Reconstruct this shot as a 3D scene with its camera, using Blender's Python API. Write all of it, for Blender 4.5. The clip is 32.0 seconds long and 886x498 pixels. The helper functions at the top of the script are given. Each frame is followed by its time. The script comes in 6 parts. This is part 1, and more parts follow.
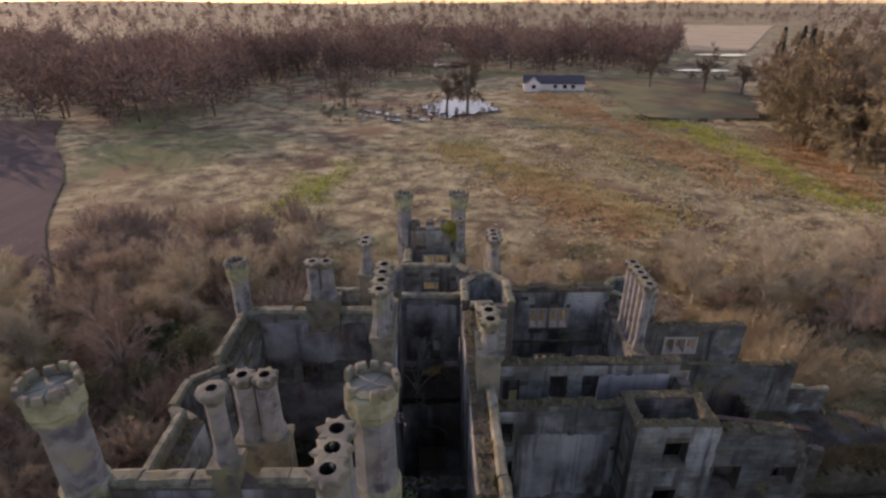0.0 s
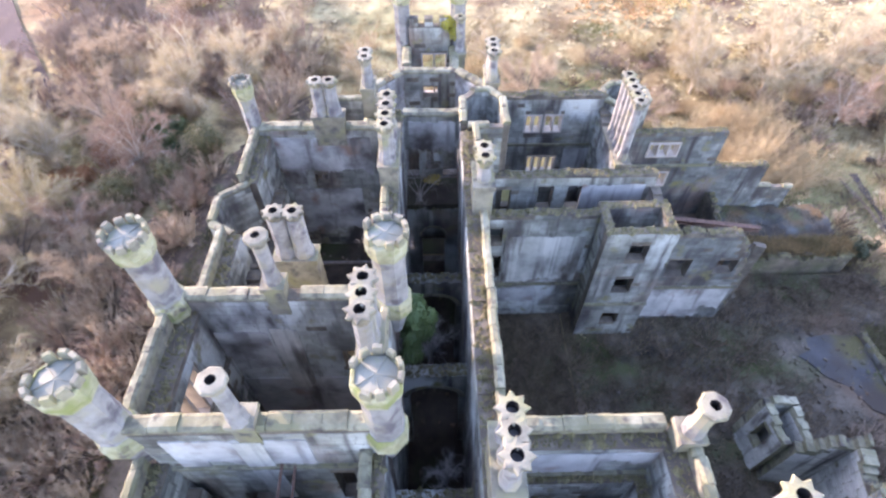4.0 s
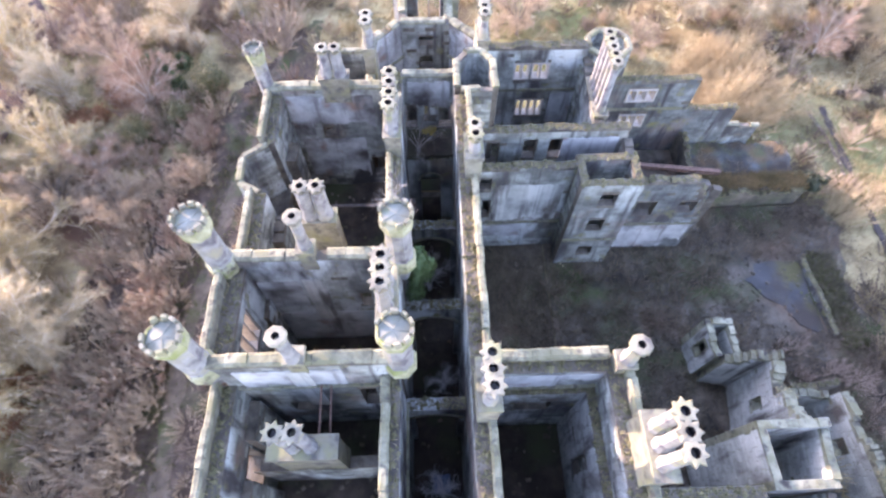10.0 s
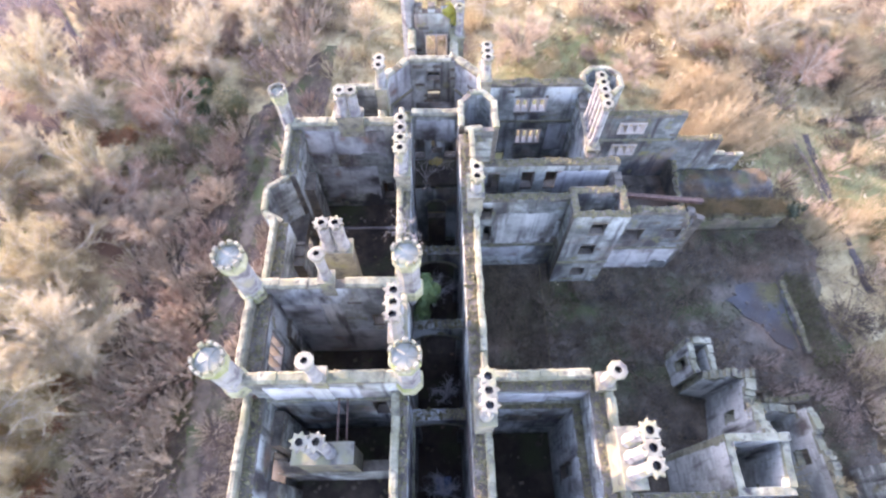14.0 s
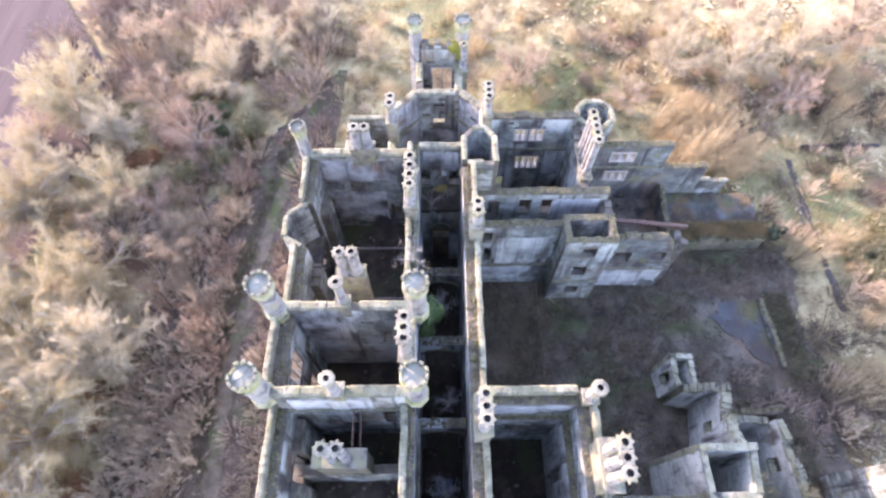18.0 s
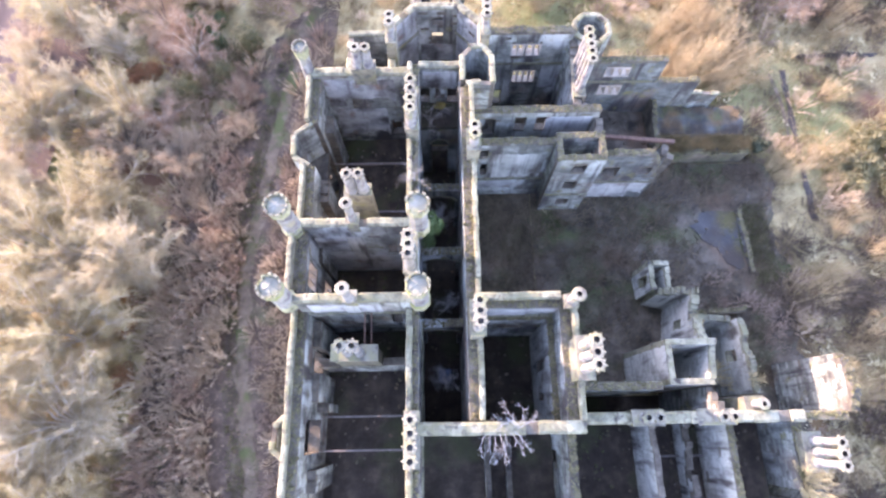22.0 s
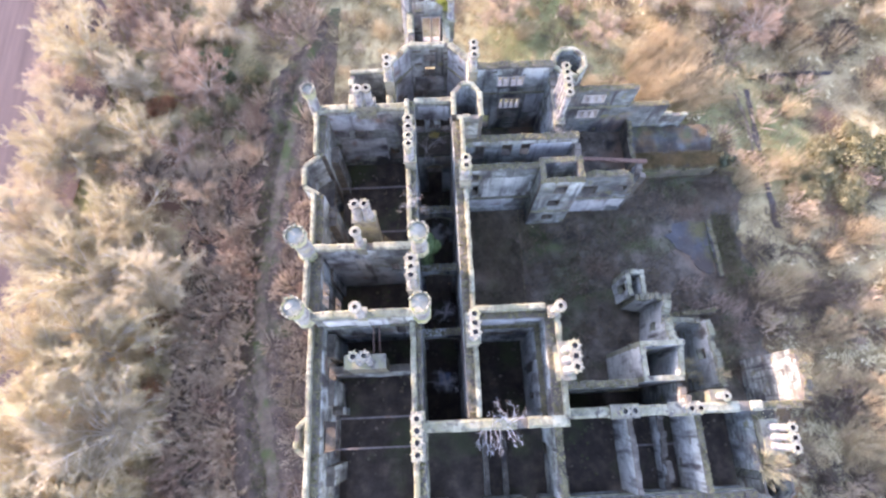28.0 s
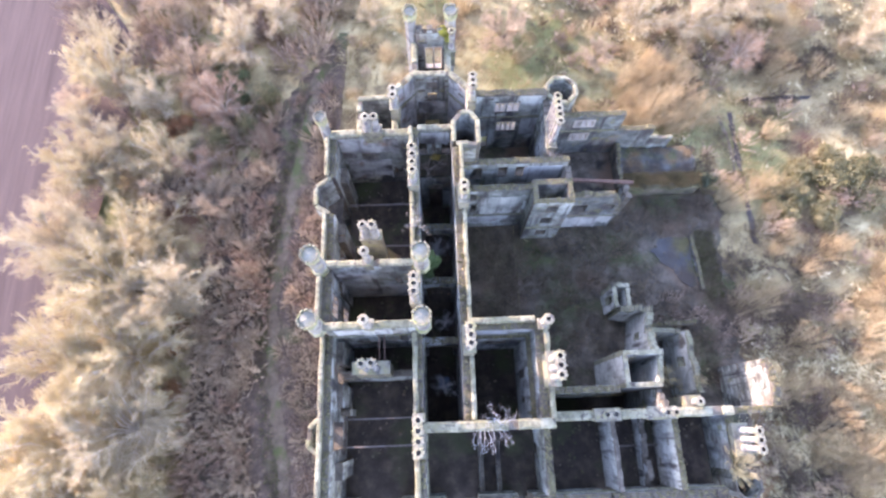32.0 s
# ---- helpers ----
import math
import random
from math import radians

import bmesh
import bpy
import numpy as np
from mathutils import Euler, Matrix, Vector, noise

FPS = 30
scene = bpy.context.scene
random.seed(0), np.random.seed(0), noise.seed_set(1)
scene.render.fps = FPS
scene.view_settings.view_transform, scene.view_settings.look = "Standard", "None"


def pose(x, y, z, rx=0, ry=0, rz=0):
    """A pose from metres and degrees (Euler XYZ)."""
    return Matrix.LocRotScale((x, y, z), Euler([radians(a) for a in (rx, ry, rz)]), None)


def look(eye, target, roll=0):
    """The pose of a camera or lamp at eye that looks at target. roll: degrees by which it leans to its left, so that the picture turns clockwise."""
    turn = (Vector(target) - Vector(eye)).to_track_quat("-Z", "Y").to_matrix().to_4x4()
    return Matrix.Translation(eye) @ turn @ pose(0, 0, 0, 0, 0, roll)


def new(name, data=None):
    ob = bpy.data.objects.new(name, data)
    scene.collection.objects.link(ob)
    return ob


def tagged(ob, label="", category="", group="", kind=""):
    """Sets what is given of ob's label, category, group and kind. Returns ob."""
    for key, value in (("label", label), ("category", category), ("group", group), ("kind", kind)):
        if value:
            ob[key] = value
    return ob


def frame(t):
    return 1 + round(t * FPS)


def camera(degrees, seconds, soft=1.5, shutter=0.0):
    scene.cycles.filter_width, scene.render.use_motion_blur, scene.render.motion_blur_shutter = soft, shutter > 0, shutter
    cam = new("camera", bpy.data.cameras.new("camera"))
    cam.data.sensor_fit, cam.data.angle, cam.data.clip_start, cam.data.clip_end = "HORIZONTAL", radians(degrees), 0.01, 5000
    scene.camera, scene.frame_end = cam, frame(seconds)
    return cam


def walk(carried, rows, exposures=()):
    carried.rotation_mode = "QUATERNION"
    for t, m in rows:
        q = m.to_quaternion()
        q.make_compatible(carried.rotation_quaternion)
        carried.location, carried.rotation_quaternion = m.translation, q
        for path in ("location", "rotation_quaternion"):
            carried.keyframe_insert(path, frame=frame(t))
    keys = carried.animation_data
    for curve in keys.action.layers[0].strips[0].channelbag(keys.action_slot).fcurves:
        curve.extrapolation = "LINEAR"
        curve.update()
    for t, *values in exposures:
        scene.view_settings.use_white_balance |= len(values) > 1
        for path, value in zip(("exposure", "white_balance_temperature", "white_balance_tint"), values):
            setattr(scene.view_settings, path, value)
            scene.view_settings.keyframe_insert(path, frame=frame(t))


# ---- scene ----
cam = camera(79.5, 32.0, soft=2.5)
METRES, EYE, TILT, LEAN, TURN = 32.0, 29.8, -89.7, -1.9, 0.0
ROWS = [
    (0.0, 0.0, 0.0, 0.0, 1.81, 64.83, 0.85),
    (0.5, 0.0011, -0.0167, -0.0016, 1.78, 58.52, 0.84),
    (1.0, 0.0013, -0.0323, -0.0039, 1.83, 52.19, 0.87),
    (1.5, 0.0014, -0.0476, -0.0052, 1.87, 45.98, 0.94),
    (2.0, 0.0025, -0.0658, -0.0045, 1.82, 40.67, 1.03),
    (2.5, 0.0032, -0.0842, -0.0049, 1.81, 39.48, 1.01),
    (3.0, 0.0028, -0.099, -0.0058, 1.83, 39.46, 1.02),
    (3.5, 0.002, -0.1137, -0.0066, 1.82, 39.5, 1.04),
    (5.5, 0.0015, -0.1707, -0.011, 1.83, 39.61, 1.19),
    (6.0, 0.0006, -0.1852, -0.0128, 1.83, 39.58, 1.36),
    (6.5, 0.0015, -0.2005, -0.014, 1.79, 39.61, 1.59),
    (7.0, 0.0028, -0.2134, -0.0164, 1.75, 39.63, 1.76),
    (7.5, 0.0028, -0.2265, -0.0178, 1.78, 39.69, 1.8),
    (8.0, 0.0019, -0.2465, -0.0166, 1.82, 39.58, 1.72),
    (8.5, 0.0013, -0.2682, -0.0163, 1.84, 38.97, 1.67),
    (9.0, 0.0017, -0.2859, -0.0177, 1.78, 36.51, 1.66),
    (9.5, 0.0028, -0.3004, -0.0187, 1.77, 32.49, 1.78),
    (10.0, 0.004, -0.3147, -0.0195, 1.73, 28.67, 1.85),
    (10.5, 0.0055, -0.3307, -0.0187, 1.76, 28.4, 1.86),
    (11.0, 0.007, -0.35, -0.0169, 1.75, 28.38, 1.75),
    (11.5, 0.0072, -0.3685, -0.0173, 1.78, 28.34, 1.58),
    (12.0, 0.0077, -0.3839, -0.0185, 1.76, 28.36, 1.44),
    (12.5, 0.0084, -0.3995, -0.0196, 1.74, 28.36, 1.35),
    (13.0, 0.0078, -0.4142, -0.0205, 1.75, 28.38, 1.23),
    (13.5, 0.0073, -0.4283, -0.021, 1.77, 28.4, 1.15),
    (14.0, 0.0067, -0.4427, -0.0212, 1.78, 28.4, 1.09),
    (14.5, 0.0067, -0.459, -0.0215, 1.76, 28.42, 1.01),
    (16.5, 0.0082, -0.5198, -0.025, 1.75, 28.43, 0.77),
    (17.0, 0.0072, -0.5376, -0.025, 1.78, 28.41, 0.72),
    (17.5, 0.0055, -0.5554, -0.0261, 1.73, 28.36, 0.56),
    (18.0, 0.0052, -0.5695, -0.0274, 1.72, 28.41, 0.57),
    (18.5, 0.005, -0.5802, -0.0281, 1.73, 28.29, 0.68),
    (19.0, 0.005, -0.5941, -0.0287, 1.76, 26.42, 0.69),
    (19.5, 0.0066, -0.6089, -0.0313, 1.66, 21.76, 0.67),
    (20.0, 0.0076, -0.6262, -0.0317, 1.7, 17.9, 0.63),
    (20.5, 0.0085, -0.6446, -0.0318, 1.7, 17.7, 0.6),
    (21.0, 0.0081, -0.6586, -0.0333, 1.7, 17.64, 0.61),
    (21.5, 0.0069, -0.6699, -0.0352, 1.72, 17.65, 0.71),
    (22.0, 0.0066, -0.6856, -0.0351, 1.67, 17.66, 0.87),
    (22.5, 0.0055, -0.7027, -0.034, 1.69, 17.61, 1.01),
    (23.0, 0.0059, -0.7158, -0.0335, 1.65, 17.67, 1.17),
    (23.5, 0.0067, -0.7269, -0.0342, 1.62, 17.74, 1.36),
    (24.0, 0.007, -0.7396, -0.0344, 1.65, 17.82, 1.58),
    (24.5, 0.0073, -0.7548, -0.0349, 1.65, 17.76, 1.74),
    (25.0, 0.0075, -0.7677, -0.0362, 1.63, 17.82, 1.89),
    (25.5, 0.0068, -0.781, -0.0361, 1.64, 17.76, 2.04),
    (27.5, 0.0072, -0.8355, -0.0386, 1.66, 17.74, 2.46),
    (28.0, 0.0063, -0.8549, -0.0379, 1.65, 17.65, 2.47),
    (28.5, 0.0054, -0.8703, -0.0379, 1.64, 17.63, 2.55),
    (29.0, 0.0058, -0.8883, -0.0371, 1.63, 17.66, 2.6),
    (29.5, 0.0065, -0.9101, -0.0367, 1.62, 17.53, 2.54),
    (30.0, 0.0082, -0.929, -0.0371, 1.6, 17.65, 2.5),
    (30.5, 0.0105, -0.9494, -0.0347, 1.62, 17.62, 2.38),
    (31.0, 0.0125, -0.9664, -0.0346, 1.59, 17.65, 2.21),
    (31.5, 0.0132, -0.9791, -0.0358, 1.58, 17.72, 2.09),
    (32.0, 0.0133, -0.9961, -0.0361, 1.62, 17.73, 2.05),
]
EXPOSURES = [(0, 0.6, 7650, 45), (0.5, 1.62, 7050, 41), (1, 2.25, 6700, 39), (1.5, 2.68, 6620, 38), (2.2, 2.9, 6620, 39), (5, 3.05, 6620, 40), (9.0, 3.11, 6620, 40), (10.2, 3.31, 6650, 42), (11.5, 3.38, 6700, 43), (16, 3.31, 6700, 42), (18.5, 3.26, 6700, 42), (20.5, 3.4, 6750, 43), (24, 3.37, 6750, 42), (28, 3.27, 6700, 41), (32, 3.24, 6700, 41)]
walk(cam, [(t, pose(0, 0, EYE, TILT, LEAN, TURN) @ pose(METRES * x, METRES * y, METRES * z, 90 + pitch, roll, yaw)) for t, x, y, z, yaw, pitch, roll in ROWS], EXPOSURES)

# ---- world, sun, exposure ----
SUN_AZ, SUN_EL = -52.0, 15.0          # degrees left of +y, above the horizon
w = bpy.data.worlds.new("world")
scene.world = w
w.use_nodes = True
nt = w.node_tree
bg = nt.nodes["Background"]
sky = nt.nodes.new("ShaderNodeTexSky")
sky.sky_type = "NISHITA"
sky.sun_disc = False
sky.sun_elevation = radians(SUN_EL)
sky.sun_rotation = radians(SUN_AZ)
sky.dust_density = 0.6
nt.links.new(sky.outputs[0], bg.inputs[0])
bg.inputs[1].default_value = 0.15
sun = new("sun", bpy.data.lights.new("sun", "SUN"))
sun.data.energy = 1.65
sun.data.angle = radians(0.6)
sun.data.color = (1.0, 0.86, 0.68)
sd = Vector((math.sin(radians(SUN_AZ)) * math.cos(radians(SUN_EL)), math.cos(radians(SUN_AZ)) * math.cos(radians(SUN_EL)), math.sin(radians(SUN_EL))))
sun.matrix_world = look(sd * 100, (0, 0, 0))


# ---- materials ----
def mat(name, stops, scale=2.0, rough=0.9, bump=0.3, grain=14.0, metal=0.0, island=0.0, spots=(), obj=0.0, stretch=None, thin=0.0):
    """Procedural surface: a ramp of colours over two scales of noise, grain bump, optional stain colours by further noise.
    thin: the share of light that comes through a leaf or blade."""
    m = bpy.data.materials.new(name)
    m.use_nodes = True
    n, l = m.node_tree.nodes, m.node_tree.links
    b = n["Principled BSDF"]
    b.inputs["Roughness"].default_value = rough
    b.inputs["Metallic"].default_value = metal
    geo = n.new("ShaderNodeNewGeometry")
    src = geo.outputs["Position"]
    if stretch:
        mp = n.new("ShaderNodeMapping")
        mp.inputs["Scale"].default_value = stretch
        l.new(src, mp.inputs[0])
        src = mp.outputs[0]
    big = n.new("ShaderNodeTexNoise")
    big.inputs["Scale"].default_value = scale
    big.inputs["Detail"].default_value = 8
    big.inputs["Roughness"].default_value = 0.62
    l.new(src, big.inputs["Vector"])
    fac = big.outputs[0]
    if island or obj:
        add = n.new("ShaderNodeMath")
        add.operation = "MULTIPLY_ADD"
        if obj:
            oi = n.new("ShaderNodeObjectInfo")
            l.new(oi.outputs["Random"], add.inputs[0])
        else:
            l.new(geo.outputs["Random Per Island"], add.inputs[0])
        k = island or obj
        add.inputs[1].default_value = k
        sub = n.new("ShaderNodeMath")
        sub.operation = "SUBTRACT"
        l.new(fac, sub.inputs[0])
        sub.inputs[1].default_value = k * 0.5
        l.new(sub.outputs[0], add.inputs[2])
        fac = add.outputs[0]
    ramp = n.new("ShaderNodeValToRGB")
    e = ramp.color_ramp.elements
    while len(e) < len(stops):
        e.new(0.5)
    for el, (p, c) in zip(e, stops):
        el.position, el.color = p, (*c, 1)
    l.new(fac, ramp.inputs[0])
    col = ramp.outputs[0]
    for k, (c, sc, lo, hi, *flow) in enumerate(spots):
        ns = n.new("ShaderNodeTexNoise")
        ns.inputs["Scale"].default_value = sc
        ns.inputs["Detail"].default_value = 6
        mp = n.new("ShaderNodeMapping")
        mp.inputs["Location"].default_value = (7.3 * (k + 1), 3.1, 5.7)
        mp.inputs["Scale"].default_value = (1, 1, flow[0]) if flow else (1, 1, 1)
        l.new(geo.outputs["Position"], mp.inputs[0])
        l.new(mp.outputs[0], ns.inputs["Vector"])
        mr = n.new("ShaderNodeMapRange")
        mr.inputs[1].default_value, mr.inputs[2].default_value = lo, hi
        l.new(ns.outputs[0], mr.inputs[0])
        mx = n.new("ShaderNodeMix")
        mx.data_type = "RGBA"
        l.new(mr.outputs[0], mx.inputs[0])
        l.new(col, mx.inputs[6])
        mx.inputs[7].default_value = (*c, 1)
        col = mx.outputs[2]
    l.new(col, b.inputs["Base Color"])
    if thin:
        tr = n.new("ShaderNodeBsdfTranslucent")
        l.new(col, tr.inputs["Color"])
        both = n.new("ShaderNodeMixShader")
        both.inputs[0].default_value = thin
        l.new(b.outputs[0], both.inputs[1])
        l.new(tr.outputs[0], both.inputs[2])
        l.new(both.outputs[0], n["Material Output"].inputs["Surface"])
    if bump:
        fine = n.new("ShaderNodeTexNoise")
        fine.inputs["Scale"].default_value = grain
        fine.inputs["Detail"].default_value = 5
        l.new(geo.outputs["Position"], fine.inputs["Vector"])
        bp = n.new("ShaderNodeBump")
        bp.inputs["Strength"].default_value = bump
        bp.inputs["Distance"].default_value = 0.05
        l.new(fine.outputs[0], bp.inputs["Height"])
        l.new(bp.outputs[0], b.inputs["Normal"])
    return m


STAINS = (((0.52, 0.58, 0.55), 0.30, 0.52, 0.62, 0.6), ((0.21, 0.155, 0.12), 0.22, 0.56, 0.70), ((0.060, 0.058, 0.056), 0.42, 0.52, 0.66, 0.4), ((0.055, 0.052, 0.050), 1.7, 0.55, 0.72, 0.10), ((0.19, 0.185, 0.075), 0.9, 0.60, 0.74))
ASHLAR = [(0.28, (0.082, 0.090, 0.080)), (0.44, (0.186, 0.205, 0.180)), (0.58, (0.290, 0.320, 0.282)), (0.75, (0.425, 0.46, 0.405))]
STONE = mat("sandstone", ASHLAR, 0.5, 0.92, 0.5, 12, island=0.34, spots=STAINS)
CRUST = [(0.28, (0.045, 0.050, 0.048)), (0.44, (0.105, 0.118, 0.110)), (0.58, (0.185, 0.208, 0.192)), (0.75, (0.30, 0.33, 0.30))]
BLACKENED = mat("blackened_sandstone", CRUST, 0.5, 0.92, 0.5, 12, island=0.34, spots=STAINS[1:])
LIME = mat("limewashed_stone", [(0.3, (0.225, 0.242, 0.22)), (0.5, (0.395, 0.42, 0.38)), (0.7, (0.55, 0.58, 0.53))], 0.5, 0.92, 0.5, 11, island=0.16,
           spots=(((0.07, 0.065, 0.06), 1.2, 0.54, 0.68, 0.15), ((0.10, 0.09, 0.075), 0.5, 0.57, 0.70, 0.5)))
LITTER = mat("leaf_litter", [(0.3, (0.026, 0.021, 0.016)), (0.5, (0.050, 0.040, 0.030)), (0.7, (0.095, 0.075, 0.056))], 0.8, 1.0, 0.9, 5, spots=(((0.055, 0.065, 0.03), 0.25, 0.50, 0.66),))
CORE = mat("rubble_core", [(0.3, (0.072, 0.066, 0.050)), (0.55, (0.148, 0.134, 0.104)), (0.75, (0.25, 0.228, 0.18))], 1.6, 0.95, 0.9, 7,
           spots=(((0.05, 0.045, 0.04), 0.45, 0.5, 0.7),))
PLASTER = mat("old_plaster", [(0.3, (0.21, 0.225, 0.22)), (0.5, (0.40, 0.43, 0.42)), (0.7, (0.55, 0.59, 0.57))], 0.5, 0.9, 0.4, 9,
              spots=(((0.07, 0.065, 0.06), 0.35, 0.52, 0.68), ((0.24, 0.17, 0.13), 0.6, 0.58, 0.73), ((0.10, 0.095, 0.09), 1.3, 0.56, 0.72, 0.12)))
COPE = mat("coping_stone", [(0.25, (0.106, 0.108, 0.074)), (0.5, (0.23, 0.236, 0.160)), (0.75, (0.348, 0.352, 0.252))], 1.5, 0.92, 0.6, 14, obj=0.28,
           spots=(((0.175, 0.18, 0.105), 0.9, 0.48, 0.62), ((0.10, 0.095, 0.075), 2.4, 0.54, 0.68), ((0.055, 0.05, 0.045), 1.2, 0.60, 0.72)))
CHIM = mat("chimney_stone", [(0.25, (0.10, 0.098, 0.076)), (0.5, (0.215, 0.212, 0.156)), (0.75, (0.31, 0.305, 0.232))], 1.3, 0.9, 0.5, 14, obj=0.12,
           spots=(((0.235, 0.235, 0.125), 1.0, 0.49, 0.68), ((0.09, 0.086, 0.08), 1.6, 0.55, 0.70)))
SHAFT = mat("shaft_stone", [(0.25, (0.125, 0.13, 0.125)), (0.5, (0.235, 0.245, 0.235)), (0.75, (0.34, 0.35, 0.33))], 1.4, 0.92, 0.5, 14, obj=0.1,
            spots=(((0.115, 0.11, 0.12), 1.5, 0.52, 0.66), ((0.29, 0.285, 0.20), 0.7, 0.55, 0.68), ((0.24, 0.25, 0.14), 1.1, 0.60, 0.74)))
SOOT = mat("soot", [(0.3, (0.012, 0.011, 0.010)), (0.7, (0.03, 0.027, 0.025))], 3.0, 1.0, 0.2)
MOSS = mat("moss", [(0.3, (0.070, 0.068, 0.036)), (0.5, (0.145, 0.140, 0.070)), (0.75, (0.25, 0.236, 0.13))], 1.2, 1.0, 0.9, 20, island=0.14)
LICHEN = mat("lichened_cap", [(0.25, (0.17, 0.18, 0.10)), (0.5, (0.32, 0.33, 0.20)), (0.75, (0.44, 0.44, 0.33))], 1.6, 0.95, 0.6, 16, spots=(((0.20, 0.235, 0.085), 1.3, 0.50, 0.64), ((0.10, 0.095, 0.085), 2.2, 0.58, 0.74)))
LEAD = mat("old_lead", [(0.3, (0.20, 0.21, 0.165)), (0.6, (0.29, 0.30, 0.24)), (0.8, (0.36, 0.365, 0.30))], 1.2, 0.95, 0.2, 9, spots=(((0.26, 0.28, 0.16), 1.4, 0.56, 0.72),))
FRAME = mat("window_stone", [(0.3, (0.36, 0.335, 0.29)), (0.7, (0.54, 0.51, 0.45))], 1.5, 0.9, 0.4, 16)
IRON = mat("rusted_iron", [(0.3, (0.07, 0.045, 0.035)), (0.7, (0.19, 0.115, 0.085))], 4.0, 0.8, 0.3, 30, metal=0.2)
BARK = mat("bark", [(0.3, (0.10, 0.08, 0.065)), (0.7, (0.24, 0.20, 0.16))], 4.0, 0.95, 0.4, 20)
BEAM = mat("scaled_iron", [(0.3, (0.10, 0.09, 0.08)), (0.7, (0.26, 0.24, 0.22))], 3.0, 0.85, 0.3, 24)
FLOOR = mat("rubble_floor", [(0.3, (0.045, 0.040, 0.030)), (0.5, (0.105, 0.092, 0.068)), (0.7, (0.20, 0.17, 0.13))], 0.7, 1.0, 0.9, 5,
            spots=(((0.065, 0.085, 0.03), 0.17, 0.50, 0.64), ((0.15, 0.10, 0.065), 0.22, 0.54, 0.68), ((0.03, 0.027, 0.022), 0.5, 0.56, 0.70), ((0.22, 0.21, 0.19), 2.6, 0.66, 0.74)))
SLAB = mat("old_concrete", [(0.3, (0.034, 0.036, 0.036)), (0.5, (0.064, 0.068, 0.068)), (0.75, (0.105, 0.108, 0.106))], 0.5, 0.85, 0.3, 8,
           spots=(((0.09, 0.085, 0.03), 0.3, 0.5, 0.62), ((0.05, 0.04, 0.03), 0.22, 0.52, 0.66)))


# ---- helpers of this scene ----
def mesh_of(name, bm, material):
    me = bpy.data.meshes.new(name)
    bm.to_mesh(me)
    bm.free()
    me.materials.append(material)
    return me


def part(name, bm, material, parent=None, label="", kind=""):
    ob = new(name, bm if isinstance(bm, bpy.types.Mesh) else mesh_of(name, bm, material))
    ob.parent = parent
    return tagged(ob, label, kind=kind)


def thing(name, x, y, z, label, category, group="", kind=""):
    ob = new(name)
    ob.empty_display_size = 0.2
    ob.location = (x, y, z)
    return tagged(ob, label, category, group, kind)


def soup(name, verts, faces, material):
    me = bpy.data.meshes.new(name)
    me.from_pydata(verts, [], faces)
    me.materials.append(material)
    return me


def add_box(V, F, x0, x1, y0, y1, z0, z1):
    k = len(V)
    V += [(x0, y0, z0), (x1, y0, z0), (x1, y1, z0), (x0, y1, z0), (x0, y0, z1), (x1, y0, z1), (x1, y1, z1), (x0, y1, z1)]
    F += [(k, k + 3, k + 2, k + 1), (k + 4, k + 5, k + 6, k + 7), (k, k + 1, k + 5, k + 4), (k + 1, k + 2, k + 6, k + 5), (k + 2, k + 3, k + 7, k + 6), (k + 3, k, k + 4, k + 7)]


def ring(V, r, n, z, turn=0.0, sx=1.0, sy=1.0):
    k = len(V)
    V += [(sx * r * math.cos(turn + 2 * math.pi * i / n), sy * r * math.sin(turn + 2 * math.pi * i / n), z) for i in range(n)]
    return k


def lathe(profile, n, turn=0.0, cap_top=True, cap_bottom=True):
    """A prism of n sides through (radius, height) rows."""
    V, F = [], []
    rows = [ring(V, r, n, z, turn) for r, z in profile]
    for a, b in zip(rows, rows[1:]):
        F += [(a + i, a + (i + 1) % n, b + (i + 1) % n, b + i) for i in range(n)]
    if cap_bottom:
        F.append(tuple(rows[0] + i for i in reversed(range(n))))
    if cap_top:
        F.append(tuple(rows[-1] + i for i in range(n)))
    return V, F


rng = random.Random(5)
COPES, MOSSY, BLOCKS = [], [], []


